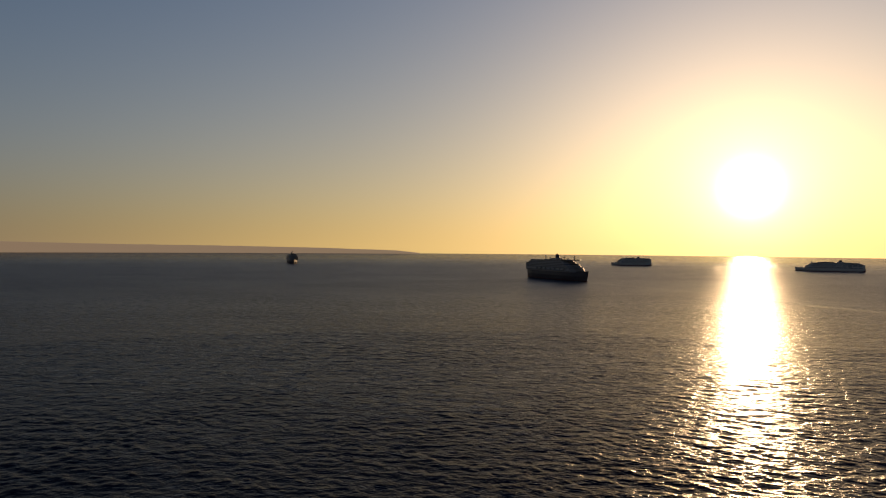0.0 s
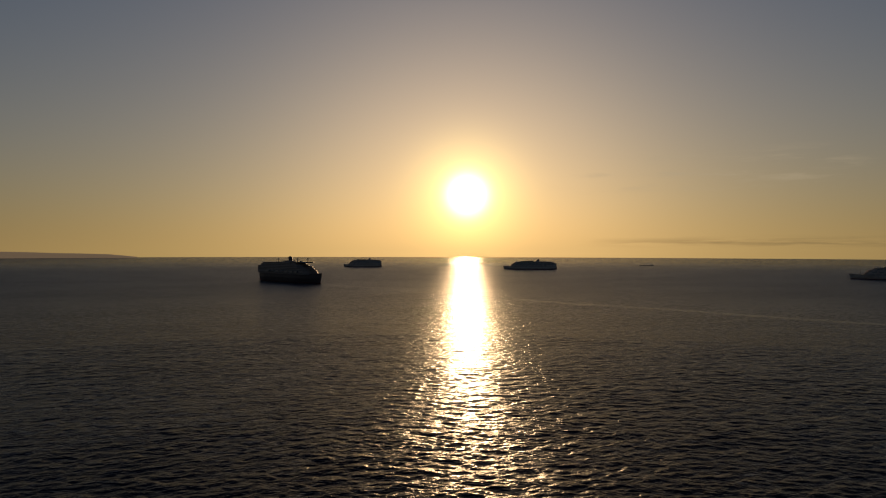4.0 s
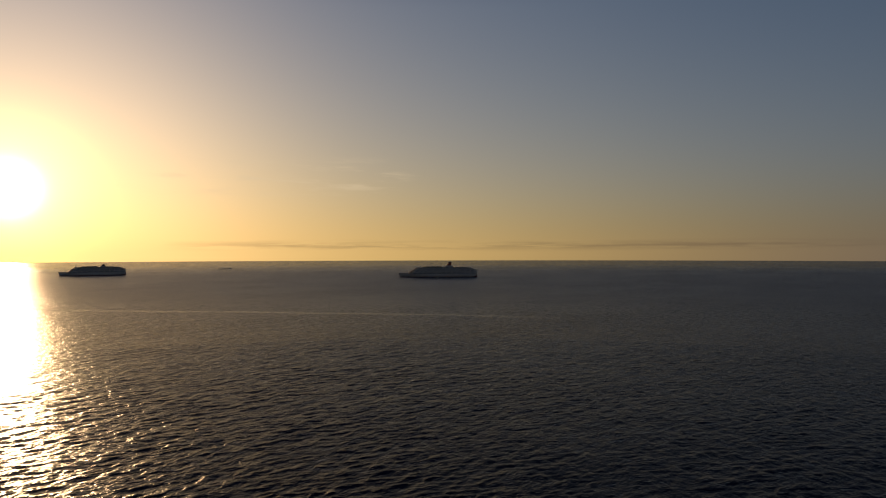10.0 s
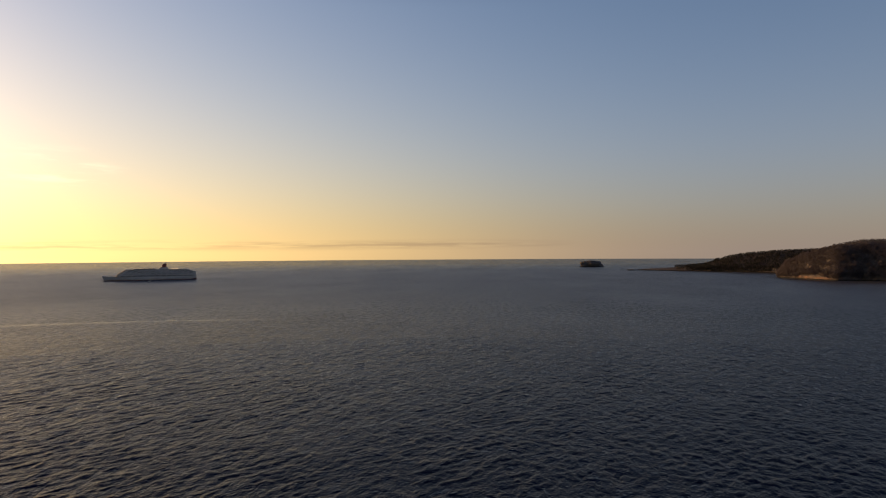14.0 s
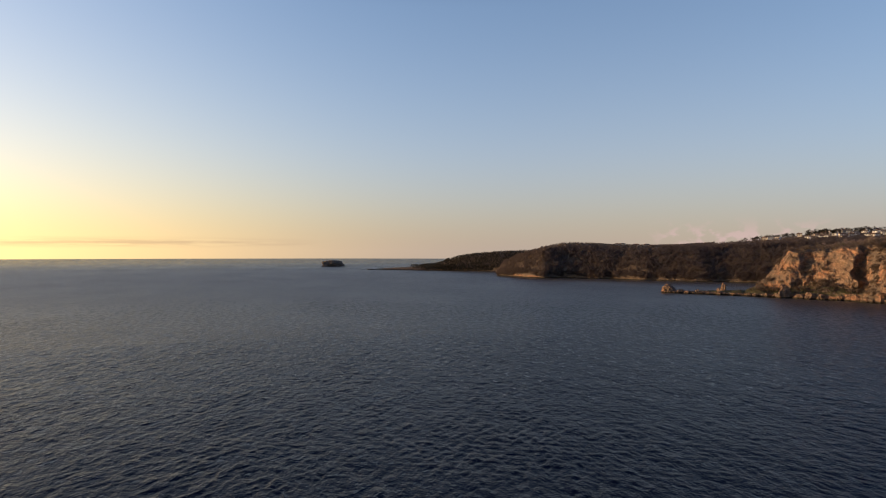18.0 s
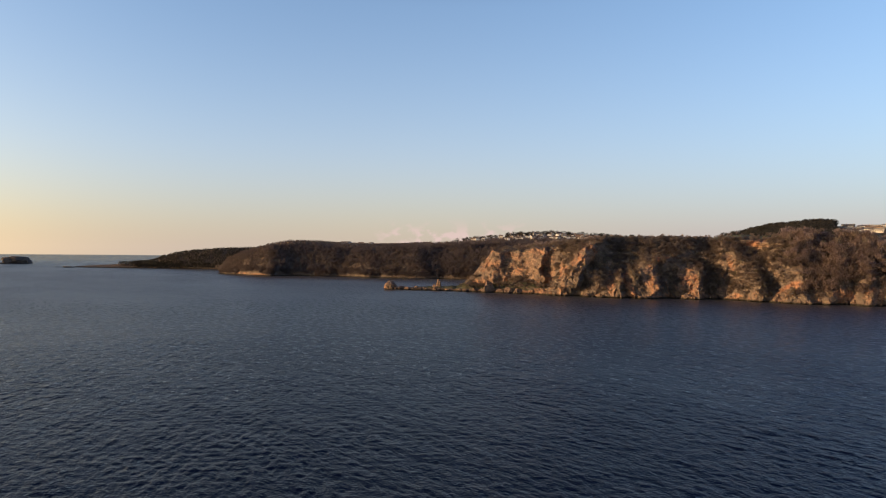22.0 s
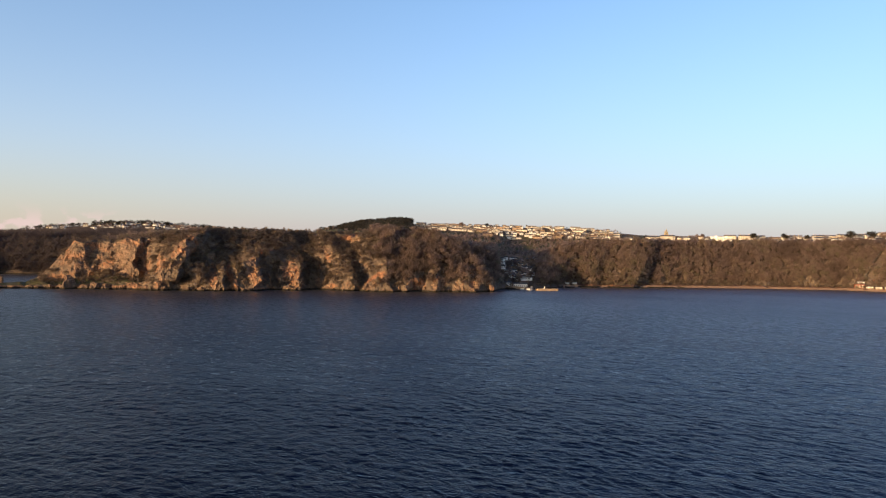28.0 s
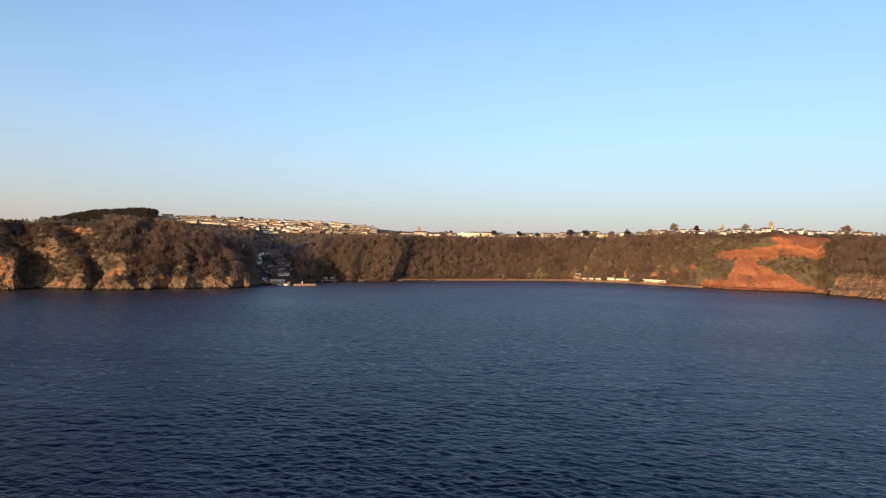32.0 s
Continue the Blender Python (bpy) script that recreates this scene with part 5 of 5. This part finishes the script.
def beach_building(bearing, off, w_, d_, h, label, cols, name="beach_hut", group="", wall=RENDERY):
    x, y = at(bearing, float(shore_main(bearing)) + off)
    (xa, ya), (xb, yb) = (at(q, float(shore_main(q))) for q in (bearing - 0.5, bearing + 0.5))
    s = thing(name, pose(x, y, 5.1, 0, 0, math.degrees(math.atan2(yb - ya, xb - xa))), label, "building", group)
    part("base", box(-w_ / 2 - 0.5, w_ / 2 + 0.5, -d_ / 2 - 0.5, d_ / 2 + 0.5, -3, 0.2), CONCRETE, s)
    part("wall", box(-w_ / 2, w_ / 2, -d_ / 2, d_ / 2, 0.204, h), wall, s)
    part("roof", bevelled(box(-w_ / 2 - 0.5, w_ / 2 + 0.5, -d_ / 2 - 0.6, d_ / 2 + 0.4, h + 0.004, h + 0.5), 0.1), SLATE, s)
    for q in range(cols):
        xx = -w_ / 2 + w_ * (q + 0.5) / cols
        part("door", box(xx - w_ / cols * 0.32, xx + w_ / cols * 0.32, -d_ / 2 - 0.06, -d_ / 2 + 0.1, 0.25, h * 0.75), RENDERW, s)
    return s


beach_building(193.5, 17, 16, 9, 7, "small red stone building at the foot of the cliff lift", 3, "lift_station", wall=REDBRICK)
beach_building(193.6, 22, 12, 7, 12, "white upper house of the lift station", 2, "lift_house")
for b_ in (194.15, 194.7, 195.3):
    beach_building(b_, 13, 11, 5, 3.2, "row of white beach huts on the shore", 4, "beach_hut", "beach huts")
beach_building(196.35, 13, 15, 6, 4.8, "small white beach cafe on the shore", 5, "beach_cafe")
beach_building(197.35, 13, 32, 5, 3.4, "long row of white beach huts", 12, "beach_hut", "beach huts")
beach_building(199.9, 14, 56, 6, 5.4, "long white two-storey row of beach chalets", 16, "beach_chalets")
for b_, o_, w_ in ((171.9, 14, 6), (172.5, 15, 8)):
    beach_building(b_, o_, w_, 5, 2.8, "small white boat house by the beach", 2, "boat_house", "boat houses")


def quay():
    """The harbour front: a quay wall with two long buildings behind it, and boats drawn up."""
    x, y = at(167.2, 1050)
    q = thing("quay", pose(x, y, 0, 0, 0, -167.2 + 180 + 180), "stone harbour quay with a sloping slipway", "quay")
    part("quay_wall", bevelled(box(-27, 27, -4, 14, -3, 4.0), 0.3), CONCRETE, q)
    part("parapet", bevelled(box(-27, 12, -4.1, -3.4, 4.004, 5.0), 0.1), CONCRETE, q)
    part("slipway", box(27.2, 36, -6, 12, -3, 1.6, taper=0.8), CONCRETE, q)
    for k in range(7):
        part("bollard", tube(0.25, 0.3, 3.95, 4.8, 8, -24 + k * 7.5, -2.4), STEEL, q)
    for side, w_, h, label in ((-13, 24, 6.4, "white two-storey harbour cafe on the quay"), (13.5, 22, 4.6, "long white boat store on the quay")):
        m = q.matrix_world @ Matrix.Translation((side, 6.5, 4.0))
        house(m, w_, 9, h, 2.4, RENDERY, SLATE, label, 7, 2 if h > 5 else 1, 1, group="harbour buildings", name="harbour_building")


def small_boat():
    b = thing("dinghy", pose(*at(168.6, 1036), 0.1, 0, 0, 20), "small white boat moored in the harbour", "boat", "boats in the harbour")
    part("hull", hull_mesh(6.5, 2.3, 0.9, -0.35, 0.4), RENDERY, b)
    part("wheelhouse", tier(-1.0, 1.0, 0.7, 0.85, 2.3, 0.4), RENDERY, b)
    part("mast", tube(0.07, 0.04, 0.8, 5.2, 6, 0.9), STEEL, b)
    part("window_band", tier(-0.9, 0.95, 0.73, 1.5, 1.95, 0.2), GLASS, b)
    r = random.Random(3)
    for b_, d_ in ((168.1, 1034), (168.9, 1041), (169.9, 1052)):
        copy_thing(b, pose(*at(b_, d_), 0.1, 0, 0, r.uniform(0, 180)))


quay()
small_boat()


# ---- single trees on the skyline ----
def skyline_tree(bearing, dist, tall, spread, seed, mat, label):
    g_ = np.random.default_rng(seed)
    v, f, nt = tree_shape(g_, 900, spread * 0.7, 1.0, 13, 0.045, trunk=0.3, bare=0.12)
    x, y = at(bearing, dist)
    s = thing("tree", pose(x, y, ground_z(x, y) - 0.2, 0, 0, seed * 40), label, "tree", "single trees on the skyline")
    for name, ff, m in (("trunk", f[:nt], BARK), ("crown", f[nt:], mat)):
        used, inv = np.unique(ff, return_inverse=True)
        ob = new(name, from_arrays(name, v[used] * tall, inv.reshape(ff.shape), m, np.full(len(used), 0.35 + 0.05 * (seed % 5))))
        ob.parent = s
        tagged(ob, "")


for b_, d_, h_, s_, m_ in ((186.4, 1600, 13, 0.8, EVERGREEN), (196.3, 1700, 12, 0.8, WINTER), (197.6, 1720, 13, 0.7, EVERGREEN), (206.6, 1650, 13, 0.8, WINTER), (162.7, 1935, 13, 0.8, WINTER), (164.9, 1950, 11, 0.7, EVERGREEN), (173.6, 1560, 13, 0.85, EVERGREEN), (178.3, 1600, 12, 0.6, EVERGREEN),
                           (182.6, 1600, 9, 0.6, WINTER), (188.6, 1640, 13, 0.7, EVERGREEN), (190.1, 1660, 10, 0.6, EVERGREEN), (192.9, 1700, 15, 0.7, EVERGREEN),
                           (194.2, 1720, 14, 0.8, EVERGREEN), (194.9, 1700, 12, 0.6, WINTER), (199.4, 1700, 11, 0.6, WINTER), (201.3, 1680, 17, 0.72, WINTER),
                           (203.0, 1650, 12, 0.6, EVERGREEN), (213.5, 1600, 14, 0.8, WINTER), (138.4, 1780, 13, 0.6, EVERGREEN), (140.2, 1800, 14, 0.7, EVERGREEN),
                           (134.8, 1760, 12, 0.6, EVERGREEN), (143.6, 1820, 12, 0.7, EVERGREEN)):
    skyline_tree(b_, d_, h_ * (1.3 if b_ > 186 else 1.1), s_, int(b_ * 10) % 97, m_, "round dark evergreen tree on the skyline" if m_ is EVERGREEN else "bare round winter tree on the skyline")


def cliff_railway():
    """A track climbing straight up the wooded cliff from the lift station."""
    pts = []
    for k in range(25):
        f = k / 24
        b = 193.6 + 1.9 * f
        pts.append(Vector((*at(b, float(shore_main(b)) + 14 + (float(crest_off(b)) - 4) * f), 0)))
        pts[-1].z = ground_z(pts[-1].x, pts[-1].y, 5.0) + 1.2
    for _ in range(6):
        for k in range(1, 24):
            pts[k].z = max(pts[k].z * 0.5, (pts[k - 1].z + 2 * pts[k].z + pts[k + 1].z) / 4)
    s = thing("cliff_railway", pose(0, 0, 0), "dull brown cliff railway track climbing through the trees", "railway")
    across = (pts[-1] - pts[0]).cross(Vector((0, 0, 1))).normalized()

    def ribbon(name, half, shift, low, high, mat, label):
        bm = bmesh.new()
        rings = []
        for p in pts:
            c = p + across * shift
            rings.append([c - across * half + Vector((0, 0, low)), c + across * half + Vector((0, 0, low)), c + across * half + Vector((0, 0, high)), c - across * half + Vector((0, 0, high))])
        part(name, lofted(bm, rings), mat, s, label)

    ribbon("track_bed", 1.8, 0.0, -3.0, 0.0, BARK, "dull brown track bed")
    for shift in (-1.5, -0.4, 0.4, 1.5):
        ribbon("rail", 0.08, shift, 0.01, 0.18, STEEL, "steel rail")


cliff_railway()
